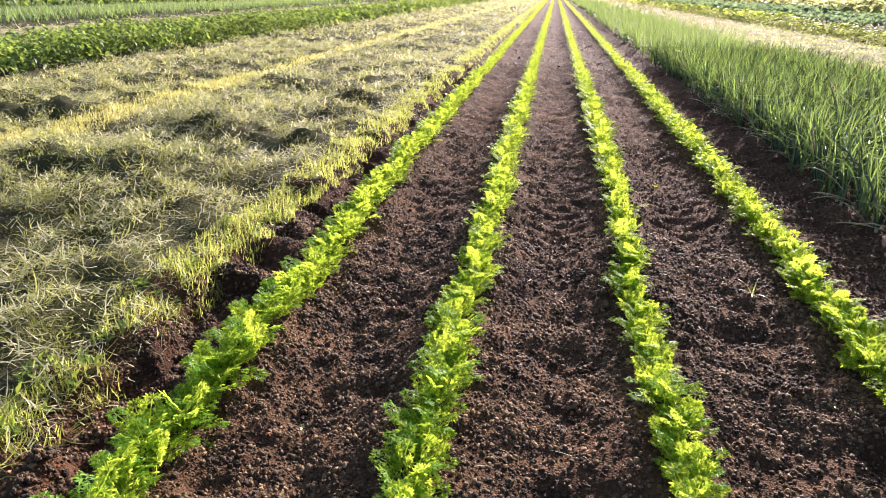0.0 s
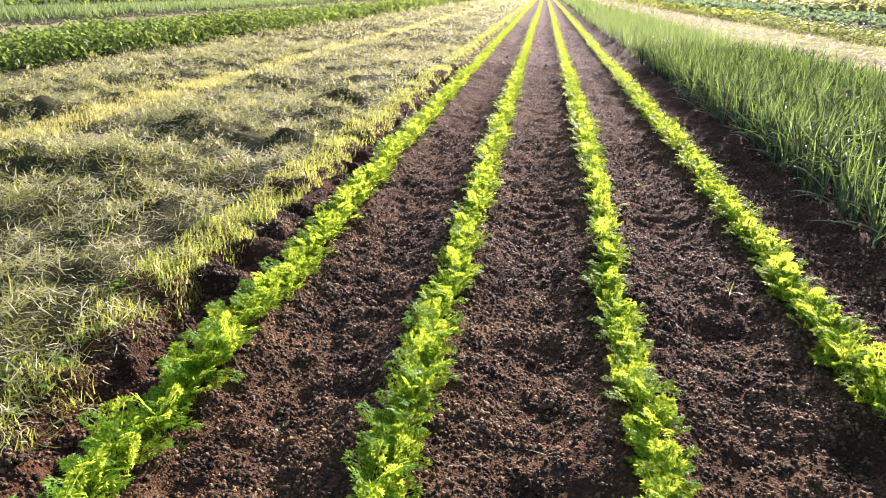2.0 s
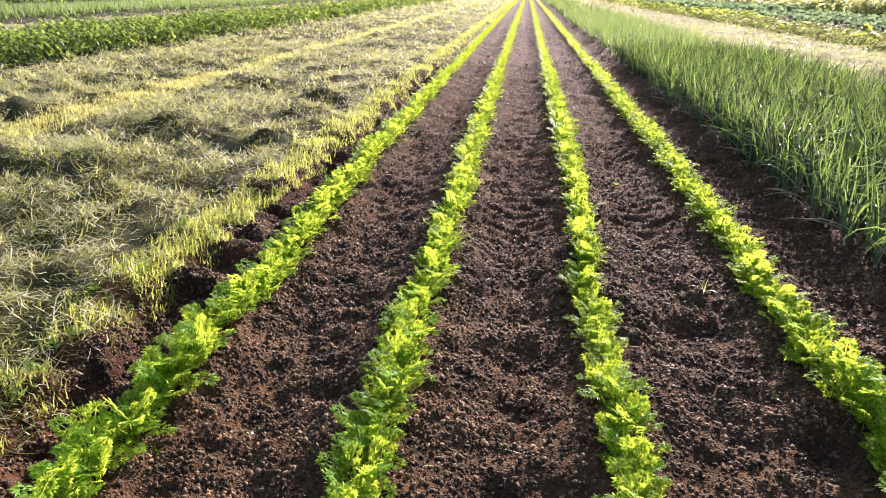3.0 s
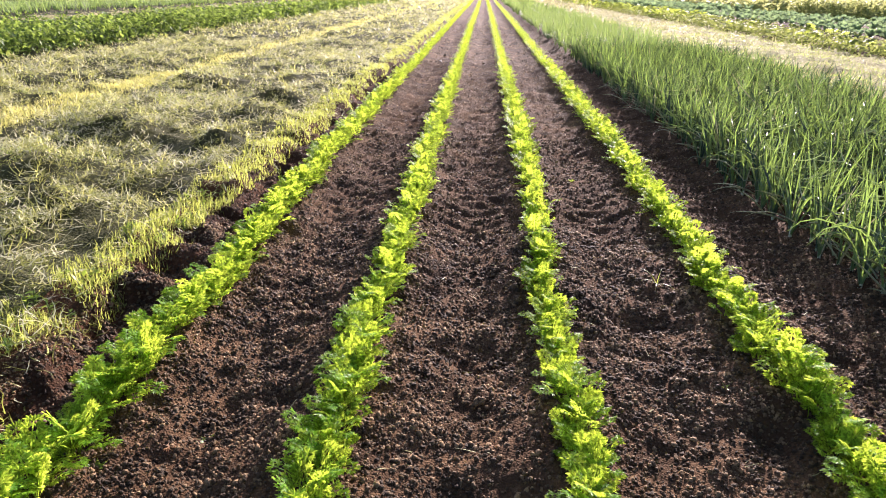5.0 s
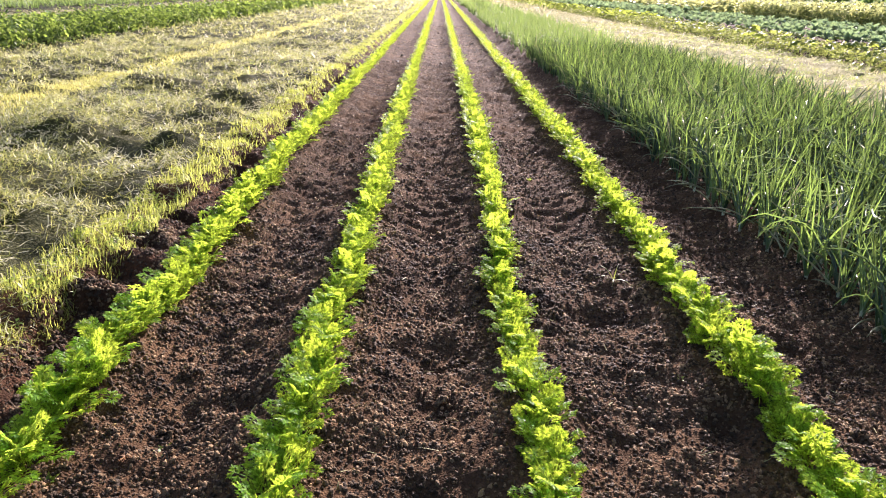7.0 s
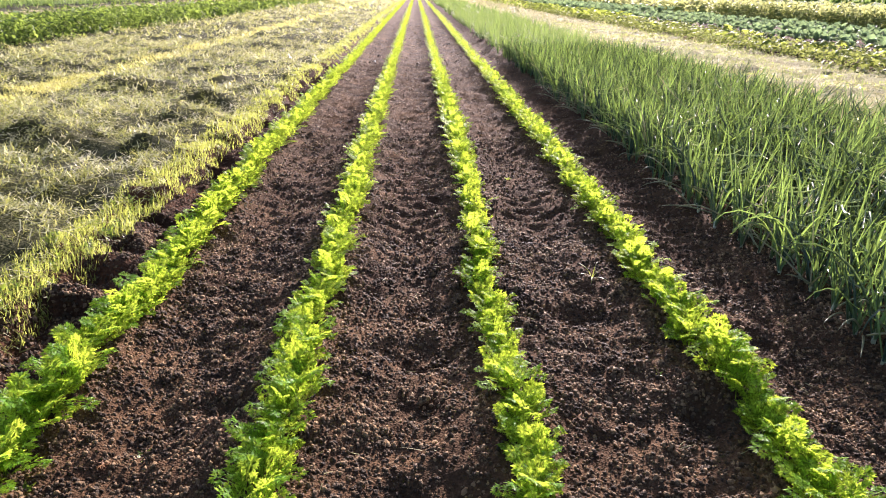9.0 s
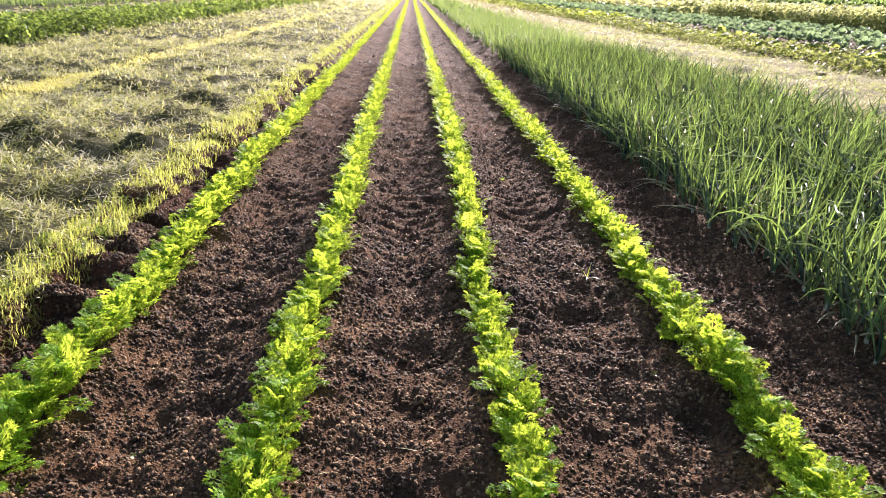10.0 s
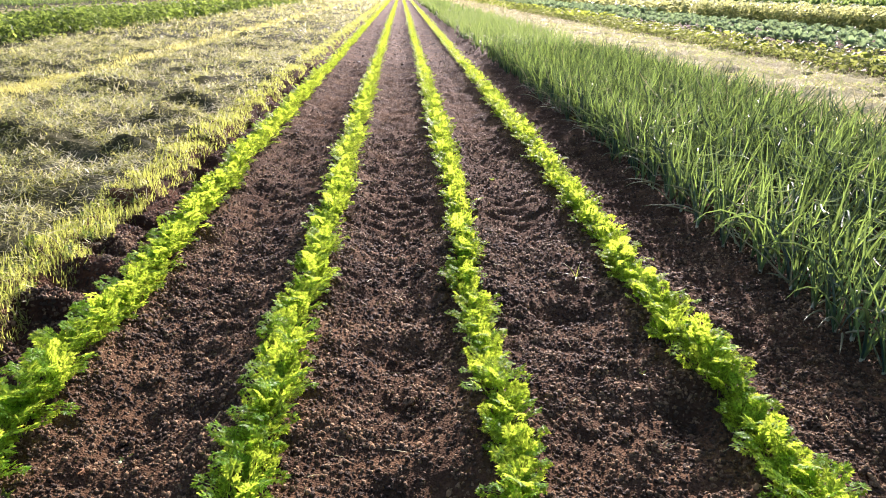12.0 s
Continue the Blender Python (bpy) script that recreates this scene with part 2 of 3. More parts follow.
def under_bed(x, y):
    return 0.10 * step(x, -1.70, -1.62) * (1 - step(x, 1.90, 2.02)) * step(y, 0.88, 1.0) * (1 - step(y, 11.6, 12.2))


gx = np.array([-v for v in graded(8.0, 900, 0.10, 0.12)][::-1] + list(np.arange(-7.95, -3.5, 0.075)) + list(np.arange(-3.5, -1.65, 0.055))
              + list(np.arange(-1.65, 1.95, 0.06)) + list(np.arange(1.95, 4.5, 0.15)) + list(np.arange(4.5, 9.0, 0.11)) + graded(9.0, 900, 0.12, 0.06))
gy = np.array([-900, -400, -150, -60, -25, -12, -8] + list(np.arange(-6.0, 0.1, 0.2)) + list(np.arange(0.1, 3.6, 0.05)) + graded(3.6, 900, 0.06, 0.020))
gv, gf = grid(gx, gy, under_bed)
cx, cy = gv[gf].mean(1)[:, 0], gv[gf].mean(1)[:, 1]
jx = cx + 0.25 * value_noise(cx / 0.1, cy / 0.1, 21)
gi = np.zeros(len(gf), int)
gi[jx < -1.55] = 1
gi[(jx > 4.3) & (jx < 8.6)] = 2
gi[(jx < -10.0) & (jx > -16)] = 2
gi[(jx > 18) | (jx < -26)] = 3
bed_y, v = [], 0.82
while v < 12.1:
    bed_y.append(v)
    v += max(0.014, 0.0068 * v)
bv, bf = grid(np.arange(-1.72, 2.0, 0.015), np.array(bed_y))
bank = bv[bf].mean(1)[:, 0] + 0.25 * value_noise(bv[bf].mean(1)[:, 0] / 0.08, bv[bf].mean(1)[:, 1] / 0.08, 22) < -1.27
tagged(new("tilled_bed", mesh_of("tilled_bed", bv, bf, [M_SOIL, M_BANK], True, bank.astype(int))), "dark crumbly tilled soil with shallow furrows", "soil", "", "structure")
tagged(new("ground", mesh_of("ground", gv, gf, [M_SOIL, M_TURF, M_STRAWG, M_FARG], True, gi)), "dark tilled soil beside mown turf and dry paths", "ground", "", "structure")


# ---- soil crumbs ----
def crumb():
    """A rounded crumb, open below, where it is sunk in the soil."""
    ring = [(math.cos(a), math.sin(a)) for a in (0.1, 1.6, 3.3, 4.8)]
    v = np.array([(x * 0.95, y * 0.95, -0.60) for x, y in ring] + [(x * 0.62 - y * 0.55, y * 0.62 + x * 0.55, 0.45) for x, y in ring] + [(0.08, -0.06, 0.85)])
    return v, np.array([(k, (k + 1) % 4, 4 + k) for k in range(4)] + [((k + 1) % 4, 4 + (k + 1) % 4, 4 + k) for k in range(4)] + [(4 + k, 4 + (k + 1) % 4, 8) for k in range(4)])


def clustered(x, y, radius, count):
    """Crumbs heaped into rough clods: the crumbs' x, y, height over the ground and size."""
    n = len(x)
    a, q = rng.uniform(0, 6.28, (n, count)), np.sqrt(rng.random((n, count)))
    r = radius[:, None]
    lift = r * 0.85 * np.sqrt(np.clip(1 - q * q, 0, 1))
    stretch = rng.uniform(0.7, 1.4, (n, 1))
    size = r * rng.uniform(0.20, 0.38, (n, count))
    return (x[:, None] + r * q * np.cos(a) * stretch).ravel(), (y[:, None] + r * q * np.sin(a) / stretch).ravel(), (lift - 0.3 * size).ravel(), size.ravel()


def clod():
    """A small clod whose underside is sunk in the soil."""
    v = np.array([(math.cos(a), math.sin(a), -0.35) for a in (0, 1.1, 2.6, 3.7, 5.1)] + [(0.15, -0.1, 0.8)])
    return v, np.array([(k, (k + 1) % 5, 5) for k in range(5)])


def turns(n):
    a, t, b = rng.uniform(0, 6.28, n), rng.uniform(-0.45, 0.45, n), rng.uniform(-0.45, 0.45, n)
    one, z = np.ones(n), np.zeros(n)
    rz = np.stack([np.cos(a), -np.sin(a), z, np.sin(a), np.cos(a), z, z, z, one], -1).reshape(n, 3, 3)
    rx = np.stack([one, z, z, z, np.cos(t), -np.sin(t), z, np.sin(t), np.cos(t)], -1).reshape(n, 3, 3)
    ry = np.stack([np.cos(b), z, np.sin(b), z, one, z, -np.sin(b), z, np.cos(b)], -1).reshape(n, 3, 3)
    return rx @ ry @ rz


def spins(n):
    q = rng.normal(size=(n, 4))
    q /= np.linalg.norm(q, axis=1)[:, None]
    w, x, y, z = q.T
    return np.stack([1 - 2 * (y * y + z * z), 2 * (x * y - z * w), 2 * (x * z + y * w), 2 * (x * y + z * w), 1 - 2 * (x * x + z * z), 2 * (y * z - x * w),
                     2 * (x * z - y * w), 2 * (y * z + x * w), 1 - 2 * (x * x + y * y)], -1).reshape(n, 3, 3)


def lumps(base, x, y, size, lift=0.0):
    v, f = base
    n = len(x)
    jit = 1 + 1.05 * (rng.random((n, len(v), 1)) - 0.5)
    scale = size[:, None] * rng.uniform(0.65, 1.3, (n, 3))
    pts = np.einsum("nij,nmj->nmi", turns(n) if len(v) in (6, 9) else spins(n), v[None] * jit * scale[:, None, :])
    pts += np.stack([x, y, gz(x, y) + size * 0.15 + lift], -1)[:, None, :]
    return pts.reshape(-1, 3), (f[None] + (np.arange(n) * len(v))[:, None, None]).reshape(-1, 3)


def spread(x0, x1, y0, y1, per_m2):
    n = int((x1 - x0) * (y1 - y0) * per_m2)
    return rng.uniform(x0, x1, n), rng.uniform(y0, y1, n)


def fan(x, y, left=1.25, right=1.1):
    keep = (x > -(y + 0.9) * left) & (x < (y + 0.9) * right)
    return x[keep], y[keep]


def crumb_sizes(n, low, high):
    return low + (high - low) * rng.random(n) ** 2.6


pieces = []
for base, y0, y1, density, low, high in ((crumb(), 0.95, 2.3, 10000, 0.0032, 0.0098), (crumb(), 2.3, 3.5, 7000, 0.0042, 0.0108), (crumb(), 3.5, 6.0, 2700, 0.0048, 0.0105),
                                         (clod(), 6.0, 12.0, 950, 0.006, 0.0125), (clod(), 12.0, 26.0, 60, 0.014, 0.034)):
    x, y = spread(-1.56, 1.95, y0, y1, density)
    x, y = fan(x, y, 1.0, 0.72)
    keep = rng.random(len(x)) < 0.80 + 0.9 * value_noise(x / 0.14, y / 0.14, 51)
    pieces.append(lumps(base, x[keep], y[keep], crumb_sizes(keep.sum(), low, high)))
for x0, x1, y0, y1, density, low, high in ((-1.2, 1.95, 0.95, 3.2, 60, 0.012, 0.030), (-1.2, 1.95, 3.2, 6.0, 14, 0.012, 0.026), (-1.56, -1.24, 0.85, 4.5, 110, 0.012, 0.032), (-1.52, -1.24, 4.5, 9, 60, 0.010, 0.022)):
    x, y = spread(x0, x1, y0, y1, density)
    keep = value_noise(x / 0.3, y / 0.3, 52) > -0.10
    x, y, lift, size = clustered(x[keep], y[keep], crumb_sizes(keep.sum(), low, high), 24)
    pieces.append(lumps(crumb(), x, y, size, lift))
x, y = spread(-1.45, 1.7, -4.0, 0.95, 420)
pieces.append(lumps(clod(), x, y, crumb_sizes(len(x), 0.008, 0.022)))
cv, cf = join(*pieces)
tagged(new("soil_crumbs", mesh_of("soil_crumbs", cv, cf, M_CRUMB)), "loose dark brown soil crumbs over the beds", "soil", "", "stuff")


# ---- blades and tubes ----
def blades(x, y, z, az, length, width, lean, bend, segs=2, tilt=0.4, curl=0.0):
    n = len(x)
    turn = rng.uniform(-curl, curl, n) / segs
    pts = np.empty((n, segs + 1, 2, 3))
    p = np.stack([x, y, z], -1)
    side = np.stack([-np.sin(az), np.cos(az), np.zeros(n)], -1)
    side[:, 2] = rng.uniform(-tilt, tilt, n)
    for k in range(segs + 1):
        w = width * (1 - 0.92 * (k / segs) ** 1.6) * 0.5
        pts[:, k, 0], pts[:, k, 1] = p - side * w[:, None], p + side * w[:, None]
        th = lean + bend * (k + 0.5) / segs
        st = length / segs
        p = p + np.stack([np.cos(az) * np.sin(th) * st, np.sin(az) * np.sin(th) * st, np.cos(th) * st], -1)
        az = az + turn
        side[:, 0], side[:, 1] = -np.sin(az), np.cos(az)
    k = np.arange(segs)
    f = np.stack([2 * k, 2 * k + 1, 2 * k + 3, 2 * k + 2], -1)
    return pts.reshape(-1, 3), (f[None] + (np.arange(n) * 2 * (segs + 1))[:, None, None]).reshape(-1, 4)


def tubes(x, y, z, az, length, width, lean, bend, segs=5, sides=4, closed=True):
    n = len(x)
    power = np.where(bend > 1.2, 2.2, 1.5)
    pts = np.empty((n, segs + 1, sides, 3))
    p = np.stack([x, y, z], -1)
    side = np.stack([-np.sin(az), np.cos(az), np.zeros(n)], -1)
    for k in range(segs + 1):
        q = k / segs
        th = lean + bend * q ** power
        front = np.stack([np.cos(az) * np.cos(th), np.sin(az) * np.cos(th), -np.sin(th)], -1)
        w = (width * 0.5 * (1 - q ** 3.6) + 0.0005)[:, None]
        for s in range(sides):
            a = (2 * np.pi * s / sides) if closed else (1.1 * np.pi * s / (sides - 1))
            pts[:, k, s] = p + (side * np.cos(a) + front * np.sin(a)) * w
        th = lean + bend * (q + 0.5 / segs) ** power
        st = length / segs
        p = p + np.stack([np.cos(az) * np.sin(th) * st, np.sin(az) * np.sin(th) * st, np.cos(th) * st], -1)
    f = np.array([(k * sides + s, k * sides + (s + 1) % sides, (k + 1) * sides + (s + 1) % sides, (k + 1) * sides + s) for k in range(segs) for s in range(sides if closed else sides - 1)])
    return pts.reshape(-1, 3), (f[None] + (np.arange(n) * sides * (segs + 1))[:, None, None]).reshape(-1, 4)


def part(name, me, parent, m=None, label=""):
    ob = new(name, me)
    ob.parent = parent
    if m is not None:
        ob.matrix_basis = m
    return tagged(ob, label)


def thing(name, x, y, label, category, group, turn=0.0, size=1.0, sink=0.012):
    ob = new(name)
    ob.empty_display_size = 0.05
    ob.matrix_basis = Matrix.Translation((x, y, float(gz(x, y)) - sink)) @ Matrix.Rotation(turn, 4, "Z") @ Matrix.Scale(size, 4)
    return tagged(ob, label, category, group)


def merged(base, mats):
    """Copies of one small mesh at many 4x4 poses, joined."""
    v, f = base
    mats = np.asarray(mats)
    pts = np.einsum("nij,mj->nmi", mats[:, :3, :3], v) + mats[:, None, :3, 3]
    return pts.reshape(-1, 3), (f[None] + (np.arange(len(mats)) * len(v))[:, None, None]).reshape(-1, f.shape[1])


def arr(m):
    return np.array([list(r) for r in m])


def leaflet(length, width):
    v = np.array([(0, 0, 0), (-width / 2, length * 0.4, 0.12 * width), (0, length * 0.45, -0.08 * width), (width / 2, length * 0.4, 0.12 * width), (0, length, -0.1 * length)])
    return v, np.array([(0, 2, 1), (0, 3, 2), (1, 2, 4), (2, 3, 4)])


# ---- carrot plants ----
def finger(v, f, base, way, up, length, width):
    side = way.cross(up).normalized() * width * 0.5
    i = len(v)
    mid = base + way * length * 0.55
    v += [base, mid - side, base + way * length + up * (-0.12 * length), mid + side]
    f.append((i, i + 1, i + 2, i + 3))


def carrot_leaf(seed, detail, coarse=False, lobes=True):
    """A cut leaf along +y: a bare stalk that arches over into a flat blade of paired pinnae ending in fans of narrow lobes."""
    r = random.Random(seed)
    v, f = [], []
    total, nod = 0.132 * r.uniform(0.9, 1.1), radians(r.uniform(18, 74))
    X = Vector((1, 0, 0))
    sway = r.uniform(-0.25, 0.25)
    spine, p, steps = [], Vector((0, 0, 0)), 20
    for k in range(steps + 1):
        q = k / steps
        a = -nod * max(0.0, (q - 0.18) / 0.82) ** 0.9
        T = Vector((sway * q, math.cos(a), math.sin(a))).normalized()
        spine.append((p.copy(), T, Vector((0, -math.sin(a), math.cos(a)))))
        p = p + T * total / steps

    def at(q):
        return spine[min(steps, int(q * steps))]

    def fan_of(base, way, up, length, width, count, span):
        for j in range(count):
            off = 0.0 if count == 1 else span * (2 * j / (count - 1) - 1)
            w2 = Matrix.Rotation(radians(off + r.uniform(-7, 7)), 3, up) @ way
            finger(v, f, base, (w2 + up * r.uniform(-0.22, 0.22)).normalized(), up, length * (1.0 - 0.25 * abs(off) / 75) * r.uniform(0.85, 1.15), width)
    w = 0.0014
    for k in range(1 if coarse else 4):
        a, b = at(k / 4)[0], at(1.0 if coarse else (k + 1) / 4)[0]
        i = len(v)
        v += [a - X * w, a + X * w, b + X * w, b - X * w]
        f.append((i, i + 1, i + 2, i + 3))
    pairs = 5 if detail else 2 if coarse else 4
    for k in range(pairs):
        u = k / (pairs - 1)
        base, T, N = at(0.44 + 0.48 * u)
        ln = 0.035 * (1.0 - 0.45 * u) * r.uniform(0.85, 1.15)
        for side in (-1, 1):
            ang = radians(r.uniform(50, 66) - 14 * u)
            way = (X * side * math.sin(ang) + T * math.cos(ang) + N * r.uniform(-0.30, 0.12)).normalized()
            up = (N + X * r.uniform(-0.22, 0.22) + T * r.uniform(-0.22, 0.22)).normalized()
            up = (up - way * up.dot(way)).normalized()
            if detail:
                if u < (0.8 if lobes else 0.3):
                    for d in ((0.30, 0.62) if u < 0.3 and lobes else (0.45,)):
                        for turn in (-58, 58):
                            fan_of(base + way * ln * d, Matrix.Rotation(radians(turn), 3, up) @ way, up, 0.0135, 0.0048, 3, 34)
                fan_of(base + way * ln * 0.72, way, up, 0.0160, 0.0056, 5, 68) if lobes else fan_of(base + way * ln * 0.62, way, up, 0.0185, 0.0075, 4, 64)
            elif coarse:
                fan_of(base, way, up, ln * 1.05, ln * 0.62, 2, 25)
            else:
                fan_of(base + way * ln * 0.45, way, up, 0.019, 0.0080, 4, 66)
    tip, T, N = at(0.95)
    fan_of(tip, T, N, 0.018, 0.0055 if detail else 0.020 if coarse else 0.010, 5 if detail else 1 if coarse else 3, 62)
    return np.array([tuple(q) for q in v]), np.array(f)


def leaf_poses(seed, count):
    r = random.Random(seed)
    out = []
    for k in range(count):
        q = (k + 0.5) / count
        az = k * 2.39996 + r.uniform(-0.4, 0.4)
        up = radians(90 - 42 * q + r.uniform(-9, 9))
        s = r.uniform(0.8, 1.15) * (0.85 + 0.25 * (1 - q))
        out.append(Matrix.Rotation(az, 4, "Z") @ Matrix.Rotation(up, 4, "X") @ Matrix.Rotation(r.uniform(-0.5, 0.5), 4, "Y") @ Matrix.Scale(s, 4))
    return out


ROWS = (-1.125, -0.375, 0.375, 1.125)
ROW_BEND = {-1.125: 0.020, -0.375: 0.002, 0.375: -0.040, 1.125: -0.036}
ROW_SIZE = {-1.125: 1.15, -0.375: 1.06, 0.375: 0.92, 1.125: 1.08}
carrot_meshes = [mesh_of("carrot_leaf", *carrot_leaf(s, True), M_CARROT, False) for s in range(8)]
simple_meshes = [mesh_of("carrot_leaf", *carrot_leaf(s, True, False, False), M_CARROT, False) for s in range(8)]


def row_x(x, y):
    near = 1.0 - float(step(np.array(y), 2.4, 4.2))
    return x + ROW_BEND[x] * near + 0.014 * float(value_noise(np.array(y / 0.55), np.array(x * 7.0), 31))


near_rng = random.Random(5)
SPLIT = 4.6
for rx in ROWS:
    y = 1.0
    while y < SPLIT:
        px, size = row_x(rx, y) + near_rng.uniform(-0.032, 0.032), near_rng.uniform(0.84, 1.08) * ROW_SIZE[rx]
        plant = thing("carrot_plant", px, y, "young bright green feathery carrot plant in the tilled bed", "carrot plant", "carrot plants in four rows", near_rng.uniform(0, 6.28), size)
        for m in leaf_poses(near_rng.random(), 12 if y < 3.1 else 14):
            part("leaf", near_rng.choice(carrot_meshes if y < 3.1 else simple_meshes), plant, Matrix.Translation((near_rng.uniform(-0.012, 0.012), near_rng.uniform(-0.02, 0.02), 0.0)) @ m)
        y += near_rng.uniform(0.058, 0.09)


def plant_pose(x, y, r, size):
    return Matrix.Translation((x, y, float(gz(x, y)) - 0.01)) @ Matrix.Rotation(r.uniform(0, 6.28), 4, "Z") @ Matrix.Scale(size, 4)


def carrot_clump(seed, count, coarse=False):
    return merged_list([(carrot_leaf(seed + k % 5, False, coarse), arr(m)) for k, m in enumerate(leaf_poses(seed, count))])


def merged_list(items):
    return join(*[((b[0] @ m[:3, :3].T + m[:3, 3]), b[1]) for b, m in items])


LODS = [(-4.0, 1.0, 0.16, [carrot_clump(9, 7, True)], 1.1), (SPLIT, 8.5, 0.072, [carrot_clump(s, 13, False) for s in range(4)], 1.08), (8.5, 10.5, 0.10, [carrot_clump(s, 9, False) for s in range(3)], 1.2), (10.5, 22.0, 0.12, [carrot_clump(s, 10, True) for s in range(3)], 1.15),
        (22.0, 60.0, 0.26, [carrot_clump(s, 6, True) for s in range(2)], 1.5), (60.0, 220.0, 1.0, [carrot_clump(s, 3, True) for s in range(2)], 2.4)]
for rx in ROWS:
    items = []
    for y0, y1, gap, clumps, size in LODS:
        groups = [[] for _ in clumps]
        for k in range(int((y1 - y0) / gap)):
            y = y0 + (k + near_rng.random()) * gap
            groups[k % len(clumps)].append(arr(plant_pose(row_x(rx, y) + near_rng.uniform(-0.035, 0.035), y, near_rng, size * near_rng.uniform(0.85, 1.2))))
        items += [merged(c, g) for c, g in zip(clumps, groups) if g]
    tagged(new("carrot_row", mesh_of("carrot_row", *join(*items), M_CARROT, False)), "long row of bright green carrot tops running into the distance", "carrots", "", "stuff")


# ---- onions ----
def onion_leaf(seed):
    r = random.Random(seed)
    one = lambda v: np.array([v], float)
    kind = r.random()
    lean, bend, long = (r.uniform(2, 20), r.uniform(2, 38), r.uniform(0.36, 0.54)) if kind < 0.5 else (r.uniform(4, 22), r.uniform(80, 150), r.uniform(0.40, 0.56)) if kind < 0.76 else (r.uniform(58, 88), r.uniform(-60, -5), r.uniform(0.30, 0.46))
    return tubes(one(0), one(0), one(0.03 if lean < 40 else 0.10), one(0), one(long), one(r.uniform(0.0085, 0.0125)), one(radians(lean)), one(radians(bend)), 8, 4, False)


def bulb_mesh():
    prof = [(0.004, 0.0), (0.014, 0.006), (0.019, 0.018), (0.013, 0.034), (0.008, 0.055), (0.0085, 0.10), (0.006, 0.13)]
    n = 9
    v = [(r * math.cos(2 * math.pi * k / n), r * math.sin(2 * math.pi * k / n), z) for r, z in prof for k in range(n)]
    f = [(i * n + k, i * n + (k + 1) % n, (i + 1) * n + (k + 1) % n, (i + 1) * n + k) for i in range(len(prof) - 1) for k in range(n)]
    return mesh_of("onion_bulb", v, f, M_BULB)


onion_meshes = [mesh_of("onion_leaf", *onion_leaf(s), M_ONION) for s in range(12)]
upright_meshes = [me for me in onion_meshes if max(v.co.z for v in me.vertices) > 0.30]
BULB = bulb_mesh()
ONION_ROWS = [1.80 + 0.19 * k for k in range(13)]
orng = random.Random(11)
far_onions = []
for k, rx in enumerate(ONION_ROWS):
    y = 1.2
    while y < 13.0:
        px = rx + orng.uniform(-0.045, 0.045)
        if y < 4.6 and k < 5:
            plant = thing("onion_plant", px, y, "green onion plant with slender tubular leaves and pale neck", "onion plant", "onion plants in the dense bed", orng.uniform(0, 6.28), orng.uniform(0.85, 1.12), 0.078)
            part("bulb", BULB, plant, None, "pale greenish white bulb and neck")
            for j in range(7):
                part("leaf", orng.choice(onion_meshes if k else upright_meshes), plant, Matrix.Translation((0, 0, 0.05)) @ Matrix.Rotation(j * 2.4 + orng.uniform(-0.5, 0.5), 4, "Z") @ Matrix.Scale(orng.uniform(0.8, 1.1), 4))
        else:
            far_onions.append((px, y))
        y += orng.uniform(0.075, 0.125)


def onion_stuff(name, xy, leaves, segs, sides, width, label, reach=1.0):
    x, y = np.repeat(np.array([p[0] for p in xy]), leaves), np.repeat(np.array([p[1] for p in xy]), leaves)
    n = len(x)
    kind = rng.random(n) * np.where(x < 1.95, 0.70, 1.0)
    lean = np.where(kind < 0.74, rng.uniform(2, 20, n), rng.uniform(58, 90, n))
    bend = np.where(kind < 0.48, rng.uniform(2, 38, n), np.where(kind < 0.74, rng.uniform(80, 150, n), rng.uniform(-60, -5, n)))
    data = (x, y, gz(x, y) + 0.02 + (kind > 0.74) * rng.uniform(0.05, 0.24, n), rng.uniform(0, 6.28, n), rng.uniform(0.36, 0.55, n) * reach, rng.uniform(0.85, 1.2, n) * width, np.radians(lean), np.radians(bend))
    v, f = tubes(*data, segs, sides, False) if sides else blades(*data, segs)
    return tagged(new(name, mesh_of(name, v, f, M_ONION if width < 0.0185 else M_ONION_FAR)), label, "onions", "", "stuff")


def scatter(x0, x1, y0, y1, density):
    x, y = spread(x0, x1, y0, y1, density)
    return list(zip(x, y))


onion_stuff("onion_bed", far_onions, 8, 5, 3, 0.0105, "dense bed of green onion leaves with bent tips")
onion_stuff("onion_bed", scatter(1.75, 4.15, -4, 1.2, 55), 6, 2, 0, 0.0145, "dense bed of green onion leaves by the tilled bed")
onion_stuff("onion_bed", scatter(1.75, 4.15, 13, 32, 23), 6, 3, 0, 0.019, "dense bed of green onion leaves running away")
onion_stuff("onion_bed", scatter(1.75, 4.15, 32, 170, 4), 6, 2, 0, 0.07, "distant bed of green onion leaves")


# bent-over leaves caught among the upright ones; their pale colour stands for sun glints
x, y = spread(1.78, 4.1, 1.7, 9.0, 85)
n = len(x)
v, f = tubes(x, y, gz(x, y) + rng.uniform(0.14, 0.38, n), rng.uniform(0, 6.28, n), rng.uniform(0.10, 0.26, n), rng.uniform(0.006, 0.0095, n), np.radians(rng.uniform(78, 112, n)), np.radians(rng.uniform(-65, -10, n)), 5, 3, False)
tagged(new("bent_onion_leaves", mesh_of("bent_onion_leaves", v, f, M_BENT_GLINT)), "bent-over leaves among upright onions, sun glints painted as pale colour", "onion leaves", "", "stuff")


